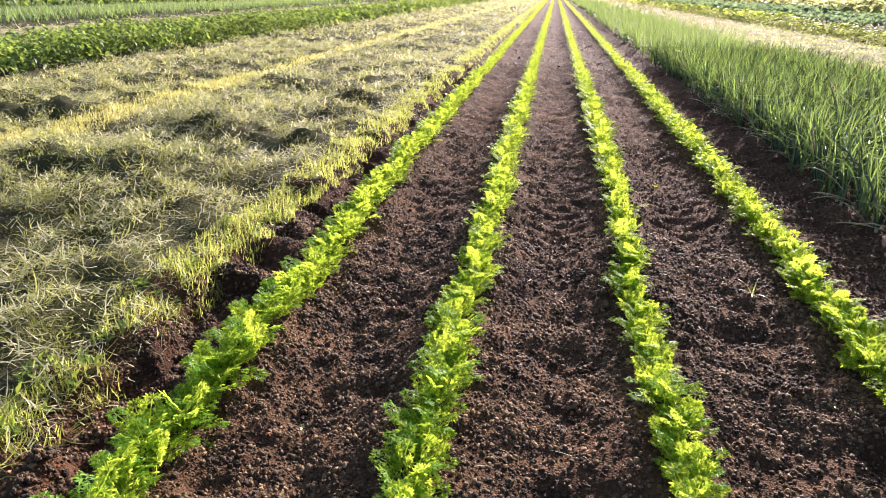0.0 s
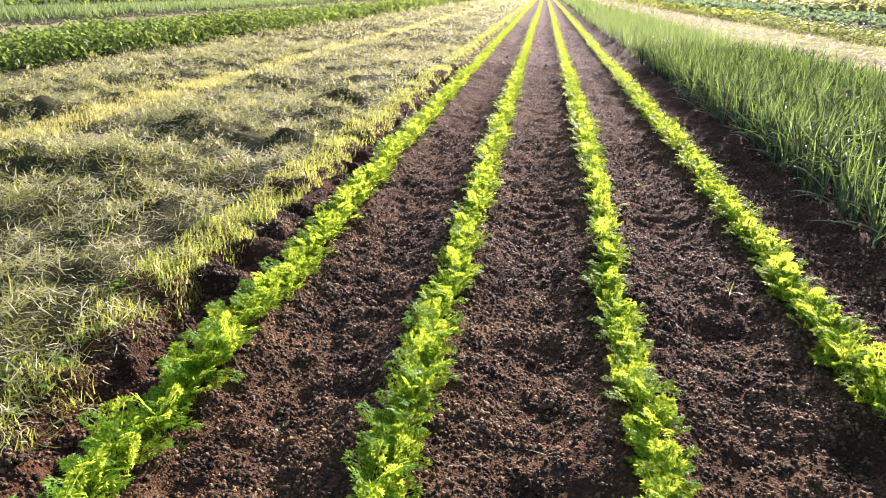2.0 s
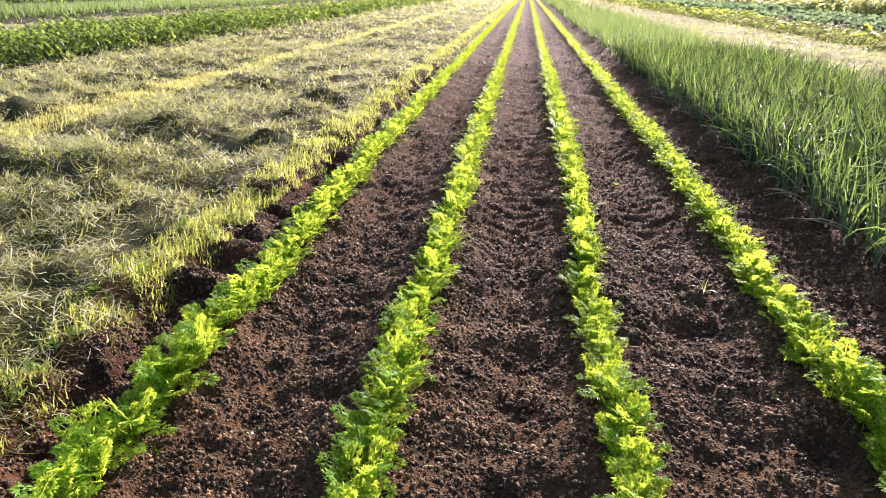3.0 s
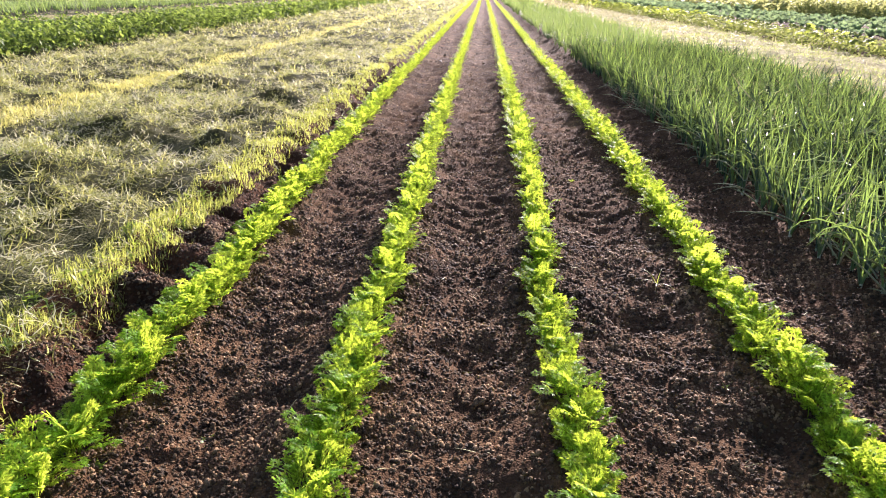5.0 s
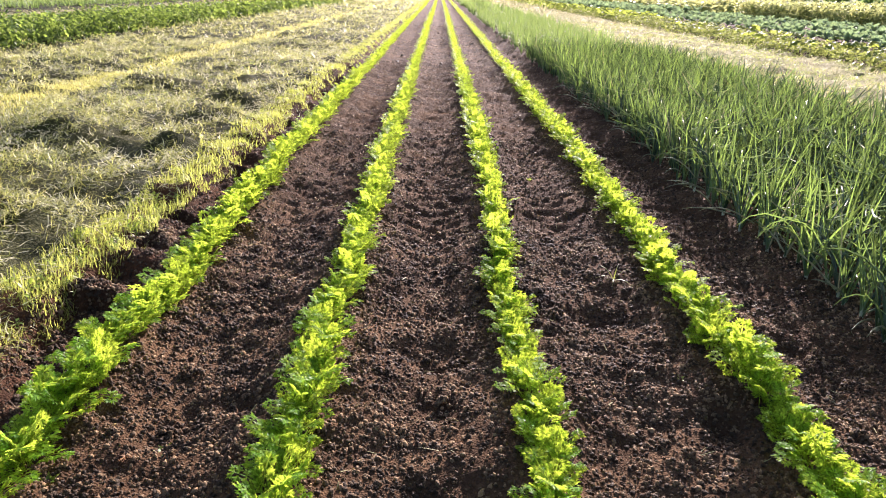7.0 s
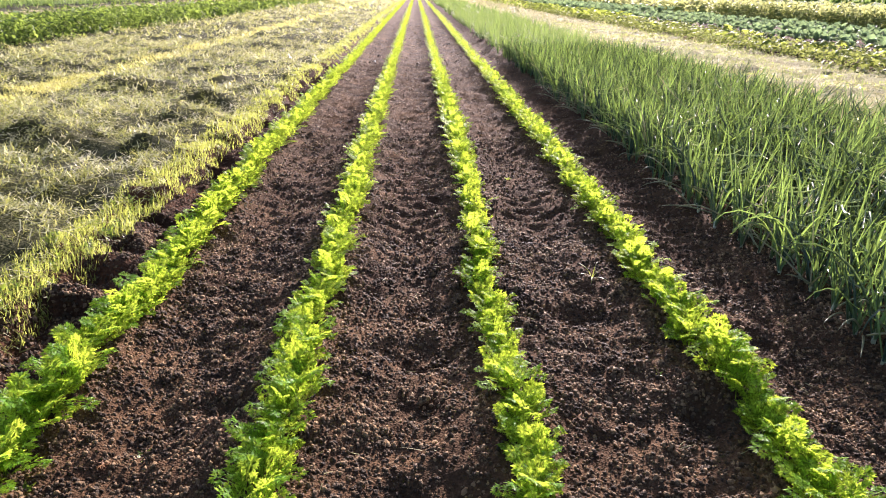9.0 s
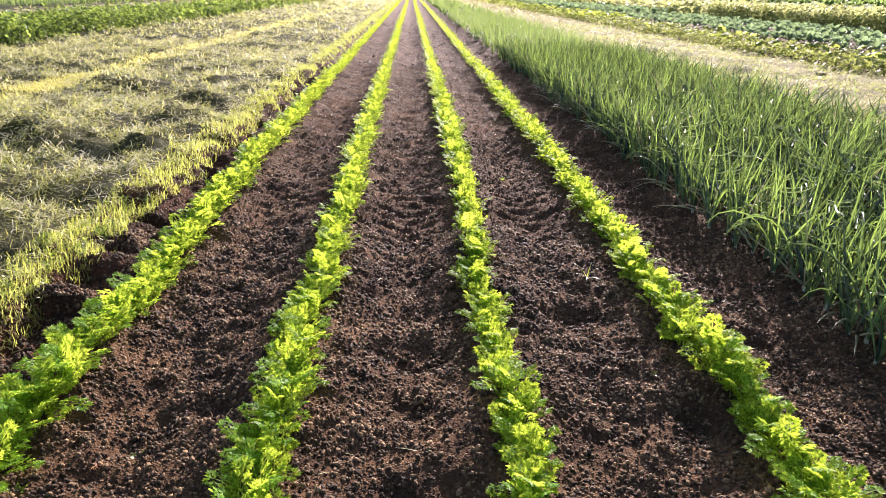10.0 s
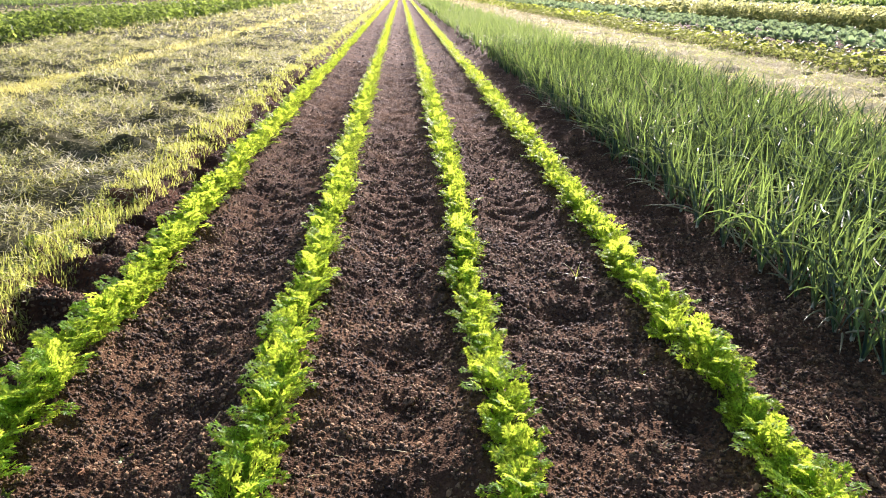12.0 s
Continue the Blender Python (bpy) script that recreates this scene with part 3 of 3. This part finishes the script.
# fallen outer leaves along the edge of the onion bed
x, y = spread(1.62, 1.95, 1.3, 9.0, 80)
n = len(x)
v, f = tubes(x + 0.1, y, gz(x + 0.1, y) + rng.uniform(0.02, 0.12, n), np.pi + rng.normal(0, 0.9, n), rng.uniform(0.14, 0.36, n), np.full(n, 0.008), np.radians(rng.uniform(35, 75, n)), np.radians(rng.uniform(20, 75, n)), 6, 4)
tagged(new("fallen_onion_leaves", mesh_of("fallen_onion_leaves", v, f, M_DRYON)), "drooping pale outer onion leaves over bare soil", "onion leaves", "", "stuff")


# ---- mown grass field ----
def lying(name, x, y, material, label, length, width, lean0, lean1, lift=0.0, segs=2, category="cut grass", deep=0.025, tilt=0.4, curl=0.0):
    n = len(x)
    v, f = blades(x, y, gz(x, y) + rng.uniform(-0.005, deep, n) + lift, rng.uniform(0, 6.28, n), rng.uniform(length * 0.5, length * 1.4, n), rng.uniform(0.6, 1.4, n) * width,
                  np.radians(rng.uniform(lean0, lean1, n)), np.radians(rng.uniform(-30, 45, n) * (1 + tilt)), segs, tilt, curl or (2.4 if tilt > 0.5 else 0.0))
    return tagged(new(name, mesh_of(name, v, f, material)), label, category, "", "stuff")


def swath(x, y):
    """How high the cuttings are heaped over the ground."""
    return (0.05 * step(value_noise(x / 0.17, y / 0.11, 47), -0.02, 0.32) + 0.06 * step(value_noise(x / 0.45, y / 0.22, 48), 0.0, 0.25)) * (x < -1.75)


for x0, x1, y0, y1, density, length, width in ((-4.4, -1.55, 0.7, 4.0, 4700, 0.076, 0.0044), (-7.3, -1.55, 4.0, 7.5, 3800, 0.070, 0.0064), (-7.3, -1.55, 7.5, 15, 1500, 0.080, 0.0100),
                                               (-7.4, -1.55, 15, 35, 260, 0.12, 0.018), (-7.4, -1.55, 35, 120, 40, 0.25, 0.045)):
    x, y = fan(*spread(x0, -1.47, y0, y1, density))
    x = x + 0.10 * value_noise(y / 0.2, y * 0 + 3.3, 11)
    keep = (rng.random(len(x)) < 0.58 + 2.2 * value_noise(x / 0.18, y / 0.14, 42)) & ((x < -4.5) | (x > -3.98) | (rng.random(len(x)) < 0.04)) & ((x < -1.74) | (rng.random(len(x)) < 0.35 + 0.35 * (y < 2.2)))
    x, y = x[keep], y[keep]
    lying("cut_grass", x, y, M_HAY, "pale green mown grass lying loose in swathes", length, width, 40, 104, swath(x, y), 3 if y1 < 5 else 2, "cut grass", 0.04, 0.45, 2.0)
    if y1 < 16:
        x, y = fan(*spread(x0, -1.62, y0, y1, density * (0.06 if y1 < 5 else 0.10)))
        keep = (value_noise(x / 0.5, y / 0.4, 45) > -0.12) & ((x < -4.5) | (x > -3.98))
        lying("hay_stems", x[keep], y[keep], M_STEMS, "long dry pale stems strewn over mown grass", length * 1.6, width, 80, 96, 0.03 + 0.8 * swath(x[keep], y[keep]), 2, "cut grass", 0.05, 0.16, 0.9)
    x, y = fan(*spread(x0, x1, y0, y1, density * 0.24))
    keep = value_noise(x / 0.45, y / 0.35, 41) > 0.10
    lying("grass_stubble", x[keep], y[keep], M_GRASS, "short green grass stubble among the cuttings", length * 0.45, width * 0.9, 30, 80, 0.01, 2, "grass")

x, y = spread(-7.3, -1.55, -4.0, 6.0, 420)
keep = x < -(y + 0.9) * 1.25
lying("cut_grass", x[keep], y[keep], M_HAY, "pale green mown grass lying loose in swathes", 0.14, 0.012, 58, 98, 0.0, 2, "cut grass", 0.05, 0.8)

# upright fresh grass along the bed's edge and a yellow strip through the field
for y0, y1, density, width, length in ((0.7, 2.6, 3600, 0.0040, 0.042), (2.6, 4.0, 4200, 0.0040, 0.044), (4.0, 9.0, 2200, 0.0060, 0.042), (9.0, 25, 900, 0.0085, 0.045), (25, 120, 70, 0.04, 0.08)):
    x, y = spread(-1.78, -1.47, y0, y1, density * (1.9 if y0 < 1 else 1.7))
    x = x + 0.10 * value_noise(y / 0.2, y * 0 + 3.3, 11)
    keep = value_noise(x / 0.15, y / 0.15, 43) > -0.24 + 0.40 * (1 - step(y, 1.7, 2.5))
    lying("edge_grass", x[keep], y[keep], M_EDGE, "bright yellow-green grass fringe beside the tilled bed", length, width, 2, 38, 0.0, 2, "grass", 0.03, 0.7)
for y0, y1, density, width, length in ((3.0, 9.0, 6500, 0.0052, 0.042), (9.0, 25, 1500, 0.0085, 0.045), (25, 120, 90, 0.04, 0.08)):
    x, y = fan(*spread(-4.75, -3.8, y0, y1, density))
    keep = rng.random(len(x)) < np.exp(-((x + 4.27) / 0.25) ** 4) * (0.62 + 0.7 * value_noise(x / 0.2, y / 0.3, 44))
    x, y = x[keep] + 0.14 * value_noise(y[keep] / 0.5, y[keep] * 0 + 1.3, 12), y[keep]
    lying("yellow_grass", x, y, M_YGRASS, "yellow grass strip running through the mown field", length, width, 5, 50, 0.02, 2, "grass", 0.03)

def stems_mesh(name, seed, count, radius, height):
    r = random.Random(seed)
    a = np.array([r.uniform(0, 6.28) for _ in range(count)])
    z = np.zeros(count)
    v, f = tubes(z, z, z, a, np.array([height * r.uniform(0.7, 1.0) for _ in range(count)]), np.full(count, 0.018), np.array([radians(r.uniform(5, 35)) for _ in range(count)]), np.radians(np.full(count, 15.0)), 4, 5)
    return mesh_of(name, v, f, M_STEM)


WEED_STEM = mesh_of("weed_stem", *tubes(*[np.array([float(q)]) for q in (0, 0, 0, 0, 0.06, 0.004, 0.1, 0.2)], 3, 4), M_STEM)
# leafy weeds along the edge of the mown field
WEED = mesh_of("weed_leaf", *leaflet(0.03, 0.014), M_WEED)
erng = random.Random(61)
for _ in range(95):
    wy = 1.2 + 2.6 * erng.random()
    wx = -1.54 - 0.22 * erng.random() ** 1.5
    plant = thing("edge_weed", wx, wy, "small leafy green weed at the mown field's edge", "weed", "weeds along the bed's edge", erng.uniform(0, 6.28), erng.uniform(0.8, 1.35), 0.004)
    part("stem", WEED_STEM, plant)
    for j in range(5):
        part("leaf", WEED, plant, Matrix.Translation((0, 0, 0.012 + 0.007 * j)) @ Matrix.Rotation(j * 2.4 + erng.random(), 4, "Z") @ Matrix.Rotation(radians(erng.uniform(0, 50)), 4, "X"))

# dry path
for y0, y1, density, width, length in ((5.5, 16, 190, 0.0105, 0.10), (16, 45, 50, 0.024, 0.18), (45, 150, 6, 0.08, 0.5)):
    x, y = fan(*spread(4.2, 8.7, y0, y1, density))
    lying("path_straw", x, y, M_STRAW, "pale dry straw lying on the path", length, width, 45, 98, 0.0, 2, "straw", 0.03, 0.8)


x, y = fan(*spread(4.3, 8.7, 5.5, 30, 330))
keep = value_noise(x / 0.45, y / 0.45, 46) > -0.08
lying("path_grass", x[keep], y[keep], M_GRASS, "thin yellow-green grass on the dry path", 0.045, 0.009, 20, 75, 0.0, 2, "grass")
x, y = fan(*spread(-16.5, -10.0, 8, 60, 16))
lying("path_straw", x, y, M_STRAW, "pale dry straw behind the potato rows", 0.2, 0.04, 60, 98, 0.0, 2, "straw")


x, y = rng.uniform(6.9, 8.6, 16), 8.5 + 16 * rng.random(16) ** 1.5
cx2, cy2, lift, size = clustered(x, y, rng.uniform(0.05, 0.11, 16), 22)
tagged(new("path_clods", mesh_of("path_clods", *lumps(crumb(), cx2, cy2, size, lift * 0.45), M_STRAWG)), "dry earth clods scattered on the dry path", "soil", "", "stuff")


# ---- potato and bean bushes ----
def bush(seed, count, radius, height, size, spreadup=0.9):
    r = random.Random(seed)
    mats = []
    for _ in range(count):
        a, q = r.uniform(0, 6.28), r.random() ** 0.55
        el = r.uniform(0.05, 1.5)
        x, y, z = radius * q * math.cos(a) * math.cos(el * 0.6), radius * q * math.sin(a) * math.cos(el * 0.6), height * (0.12 + 0.88 * math.sin(el) * (0.55 + 0.45 * q)) * r.uniform(0.85, 1.1)
        m = Matrix.Translation((x, y, z)) @ Matrix.Rotation(a - 1.57 + r.uniform(-1.1, 1.1), 4, "Z") @ Matrix.Rotation(radians(r.uniform(-65, 55)), 4, "X") @ Matrix.Rotation(r.uniform(-0.6, 0.6), 4, "Y") @ Matrix.Scale(size * r.uniform(0.7, 1.3), 4)
        mats.append(arr(m))
    return merged(leaflet(1.0, 0.62), mats)


potato_leaves = [mesh_of("potato_foliage", *bush(s, 200, 0.38, 0.54, 0.088), M_POTATO) for s in range(4)]
potato_stems = [stems_mesh("potato_stem", s, 1, 0.3, 0.45) for s in range(3)]
brng = random.Random(21)


def bushes(name, xs, y0, y1, gap, foliage, stems, label, category, group, size):
    for rx in xs:
        y = y0
        while y < y1:
            plant = thing(name, rx + brng.uniform(-0.08, 0.08), y, label, category, group, brng.uniform(0, 6.28), size * brng.uniform(0.85, 1.15), 0.01)
            for j in range(3):
                part("stem", brng.choice(stems), plant, Matrix.Rotation(j * 2.1 + brng.uniform(-0.5, 0.5), 4, "Z"))
            part("foliage", brng.choice(foliage), plant)
            y += gap * brng.uniform(0.8, 1.2)


def far_bushes(name, xs, y0, y1, gap, base, material, label, category, size):
    mats = []
    for rx in xs:
        for k in range(int((y1 - y0) / gap)):
            mats.append(arr(plant_pose(rx + brng.uniform(-0.1, 0.1), y0 + (k + brng.random()) * gap, brng, size * brng.uniform(0.85, 1.2))))
    tagged(new(name, mesh_of(name, *merged(base, mats), material)), label, category, "", "stuff")


PX = [-7.75, -8.5, -9.25]
bushes("potato_plant", PX, 5.5, 22, 0.36, potato_leaves, potato_stems, "dark green leafy potato plant in a dense row", "potato plant", "potato plants beside the mown field", 0.92)
far_bushes("potato_bed", PX, 22, 60, 0.42, bush(3, 48, 0.38, 0.5, 0.155), M_POTATO, "distant rows of dark green potato plants", "potatoes", 1.0)
far_bushes("potato_bed", PX, 60, 170, 0.9, bush(4, 20, 0.6, 0.5, 0.35), M_POTATO, "far rows of dark green potato plants", "potatoes", 1.0)

BX = [22.0, 22.9, 23.8, 24.7]
bean_leaves = [mesh_of("bean_foliage", *bush(s + 9, 110, 0.50, 0.75, 0.16), M_BEAN) for s in range(3)]
bushes("bean_plant", BX[:2], 21, 50, 0.55, bean_leaves, potato_stems, "pale yellow-green bushy bean plant in a full row", "bean plant", "bean plants in the far rows", 1.35)
far_bushes("bean_bed", BX[2:], 21, 50, 0.6, bush(12, 60, 0.5, 0.75, 0.18), M_BEAN, "rows of pale yellow-green bean bushes", "beans", 1.35)
far_bushes("bean_bed", BX, 50, 180, 1.0, bush(13, 19, 0.7, 0.75, 0.42), M_BEAN, "distant rows of pale bean bushes", "beans", 1.35)
far_bushes("far_bushes", [-29, -30, -31.2], 20, 200, 1.0, bush(14, 19, 0.75, 0.8, 0.43), M_POTATO, "distant hedge-like rows of dark green crop", "crop", 1.0)

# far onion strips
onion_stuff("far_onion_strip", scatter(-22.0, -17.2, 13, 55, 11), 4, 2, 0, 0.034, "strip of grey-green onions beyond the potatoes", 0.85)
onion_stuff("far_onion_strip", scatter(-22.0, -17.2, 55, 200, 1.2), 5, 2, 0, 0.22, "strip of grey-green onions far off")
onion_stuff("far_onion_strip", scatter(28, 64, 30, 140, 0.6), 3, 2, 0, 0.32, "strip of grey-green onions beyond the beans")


onion_stuff("far_crop", scatter(85, 190, 60, 330, 0.09), 5, 2, 0, 0.85, "far grey-green crop rising behind the beans", 3.0)


# ---- squash and cabbage ----
def squash_leaf():
    n, v = 15, [(0, 0, 0)]
    for ring, (rad, z) in enumerate(((0.55, 0.05), (1.0, -0.04))):
        for k in range(n):
            a = 2 * math.pi * k / n
            lobe = 1 + (0.14 * math.cos(5 * a) if ring else 0.0)
            v.append((rad * lobe * math.cos(a) * 0.11, rad * lobe * math.sin(a) * 0.11, z * 0.4 + 0.012 * math.cos(3 * a + ring)))
    me = bpy.data.meshes.new("squash_leaf")
    faces = [(0, 1 + k, 1 + (k + 1) % n) for k in range(n)] + [(1 + k, 1 + n + k, 1 + n + (k + 1) % n, 1 + (k + 1) % n) for k in range(n)]
    me.from_pydata(v, [], faces)
    me.materials.append(M_SQUASH)
    me.polygons.foreach_set("use_smooth", [True] * len(faces))
    return me


def cabbage_leaf(seed, nu=5, nv=6):
    r = random.Random(seed)
    v = []
    for j in range(nv + 1):
        q = j / nv
        half = 0.10 * math.sin(math.pi * (0.12 + 0.78 * q)) ** 0.8
        for i in range(nu + 1):
            s = 2 * i / nu - 1
            ruffle = 0.014 * math.sin(s * 7 + q * 9 + seed) * abs(s)
            v.append((half * s, 0.26 * q, 0.10 * math.sin(q * 2.3) * 0.6 + 0.05 * s * s + ruffle))
    f = [(j * (nu + 1) + i, j * (nu + 1) + i + 1, (j + 1) * (nu + 1) + i + 1, (j + 1) * (nu + 1) + i) for j in range(nv) for i in range(nu)]
    return np.array(v), np.array(f)


SQUASH = squash_leaf()
squash_stems = [stems_mesh("squash_stem", s + 40, 1, 0.3, 0.28) for s in range(2)]
srng = random.Random(31)
y = 9.0
while y < 34:
    for rx in (9.3, 10.4):
        plant = thing("squash_plant", rx + srng.uniform(-0.3, 0.3), y + srng.uniform(-0.2, 0.2), "low squash plant with broad yellow-green leaves", "squash plant", "squash plants along the dry path", srng.uniform(0, 6.28), 1.0, 0.01)
        for j in range(3):
            part("stem", srng.choice(squash_stems), plant, Matrix.Rotation(j * 2.1, 4, "Z"))
        for j in range(5):
            a, d = srng.uniform(0, 6.28), srng.uniform(0.05, 0.45)
            part("leaf", SQUASH, plant, Matrix.Translation((d * math.cos(a), d * math.sin(a), srng.uniform(0.10, 0.32))) @ Euler((srng.uniform(-0.5, 0.5), srng.uniform(-0.5, 0.5), a)).to_matrix().to_4x4() @ Matrix.Scale(srng.uniform(0.6, 1.3), 4))
    y += 0.75
far_bushes("squash_bed", [9.2, 10.3], 34, 160, 0.8, bush(51, 30, 0.6, 0.3, 0.28), M_SQUASH, "distant row of yellow-green squash plants", "squash", 1.0)
far_bushes("path_weeds", [8.6, 9.0, 9.6, 10.2], 8, 45, 0.42, bush(52, 36, 0.30, 0.16, 0.07), M_OLIVE, "low olive-green weeds along the dry path", "weeds", 1.5)

cab_meshes = [mesh_of("cabbage_leaf", *cabbage_leaf(s), M_CABBAGE) for s in range(4)]


def cabbage_poses(r):
    return [Matrix.Rotation(j * 2.4, 4, "Z") @ Matrix.Translation((0, 0.02, 0.05 + 0.01 * j)) @ Matrix.Rotation(radians(10 + 5.5 * j + r.uniform(-8, 8)), 4, "X") @ Matrix.Scale(r.uniform(0.8, 1.25), 4) for j in range(9)]


y = 11.0
while y < 27:
    for rx in (12.3, 13.2, 14.7):
        plant = thing("cabbage_plant", rx + srng.uniform(-0.08, 0.08), y + srng.uniform(-0.1, 0.1), "blue-green cabbage plant with open waxy leaves", "cabbage plant", "cabbage plants in rows", srng.uniform(0, 6.28), srng.uniform(0.75, 1.05), 0.02)
        for m in cabbage_poses(srng):
            part("leaf", srng.choice(cab_meshes), plant, m)
    y += 0.62
cab = merged_list([(cabbage_leaf(k % 4, 3, 3), arr(m)) for k, m in enumerate(cabbage_poses(srng)[:8])])
far_bushes("cabbage_bed", [15.6, 17.1, 18.0], 12, 45, 0.62, cab, M_CABBAGE, "rows of blue-green cabbages", "cabbages", 0.9)
far_bushes("cabbage_bed", [12.3, 13.5, 14.7, 16.0, 17.3], 45, 150, 1.4, cab, M_CABBAGE, "distant rows of blue-green cabbages", "cabbages", 1.4)
far_bushes("cabbage_bed", [12.3, 13.2, 14.7], 27, 45, 0.75, cab, M_CABBAGE, "rows of blue-green cabbages further off", "cabbages", 0.9)
far_bushes("cabbage_strip", [-12.0, -12.9], 9, 80, 0.7, cab, M_CABBAGE, "low grey-green cabbages behind the potatoes", "cabbages", 0.5)


# ---- small weeds and straw on the beds ----
def weed(x, y, leaves, size):
    plant = thing("weed_seedling", x, y, "tiny yellow-green weed seedling in bare soil", "weed", "", srng.uniform(0, 6.28), size, 0.003)
    for j in range(leaves):
        part("leaf", WEED, plant, Matrix.Rotation(j * 6.28 / leaves, 4, "Z") @ Matrix.Rotation(radians(srng.uniform(15, 55)), 4, "X"))


for x, y, n, s in ((0.03, 2.55, 4, 0.8), (0.89, 1.97, 4, 0.7), (0.70, 4.6, 5, 1.3), (-0.78, 1.62, 5, 1.2), (-1.0, 1.42, 5, 1.1), (-0.30, 3.6, 4, 0.7)):
    weed(x, y, n, s)
x, y = spread(-1.45, 1.7, 0.95, 6.0, 14)
lying("straw_bits", x, y, M_STRAW, "scattered dry straw bits on the soil", 0.05, 0.003, 75, 95, 0.004, 2, "straw")


def dry_tuft(x, y, size):
    n = 16
    z = np.zeros(n)
    v, f = blades(z, z, z + 0.004, rng.uniform(0, 6.28, n), rng.uniform(0.02, 0.05, n) * size, np.full(n, 0.003), np.radians(rng.uniform(60, 92, n)), np.radians(rng.uniform(-20, 30, n)), 2, 0.6, 1.5)
    ob = new("dry_tuft", mesh_of("dry_tuft", v, f, M_TUFT))
    ob.matrix_basis = Matrix.Translation((x, y, float(gz(x, y)) + 0.002))
    tagged(ob, "small tuft of withered orange-brown roots on soil", "plant debris", "withered tufts on the beds")


for x, y, q in ((-0.65, 1.91, 1.0), (-0.60, 1.77, 0.8), (-0.86, 1.55, 0.9), (0.10, 1.60, 0.8), (0.55, 1.75, 0.9), (0.80, 1.60, 1.0), (-0.15, 2.0, 0.7), (0.92, 2.2, 0.8), (-0.72, 2.8, 0.8), (0.2, 2.9, 0.8)):
    dry_tuft(x, y, q)


def grass_weed(x, y):
    plant = thing("grass_weed", x, y, "lone yellow-green grass weed arching over soil", "weed", "", 0.0, 1.0, 0.004)
    one = lambda q: np.array([q], float)
    for k in range(6):
        v, f = blades(one(0), one(0), one(0), one(k * 1.1), one(0.10 + 0.012 * (k % 3)), one(0.005), one(0.25 + 0.1 * k), one(1.2 + 0.12 * k), 5, 0.1)
        part("blade", mesh_of("weed_blade", v, f, M_EDGE), plant)


grass_weed(0.86, 2.79)
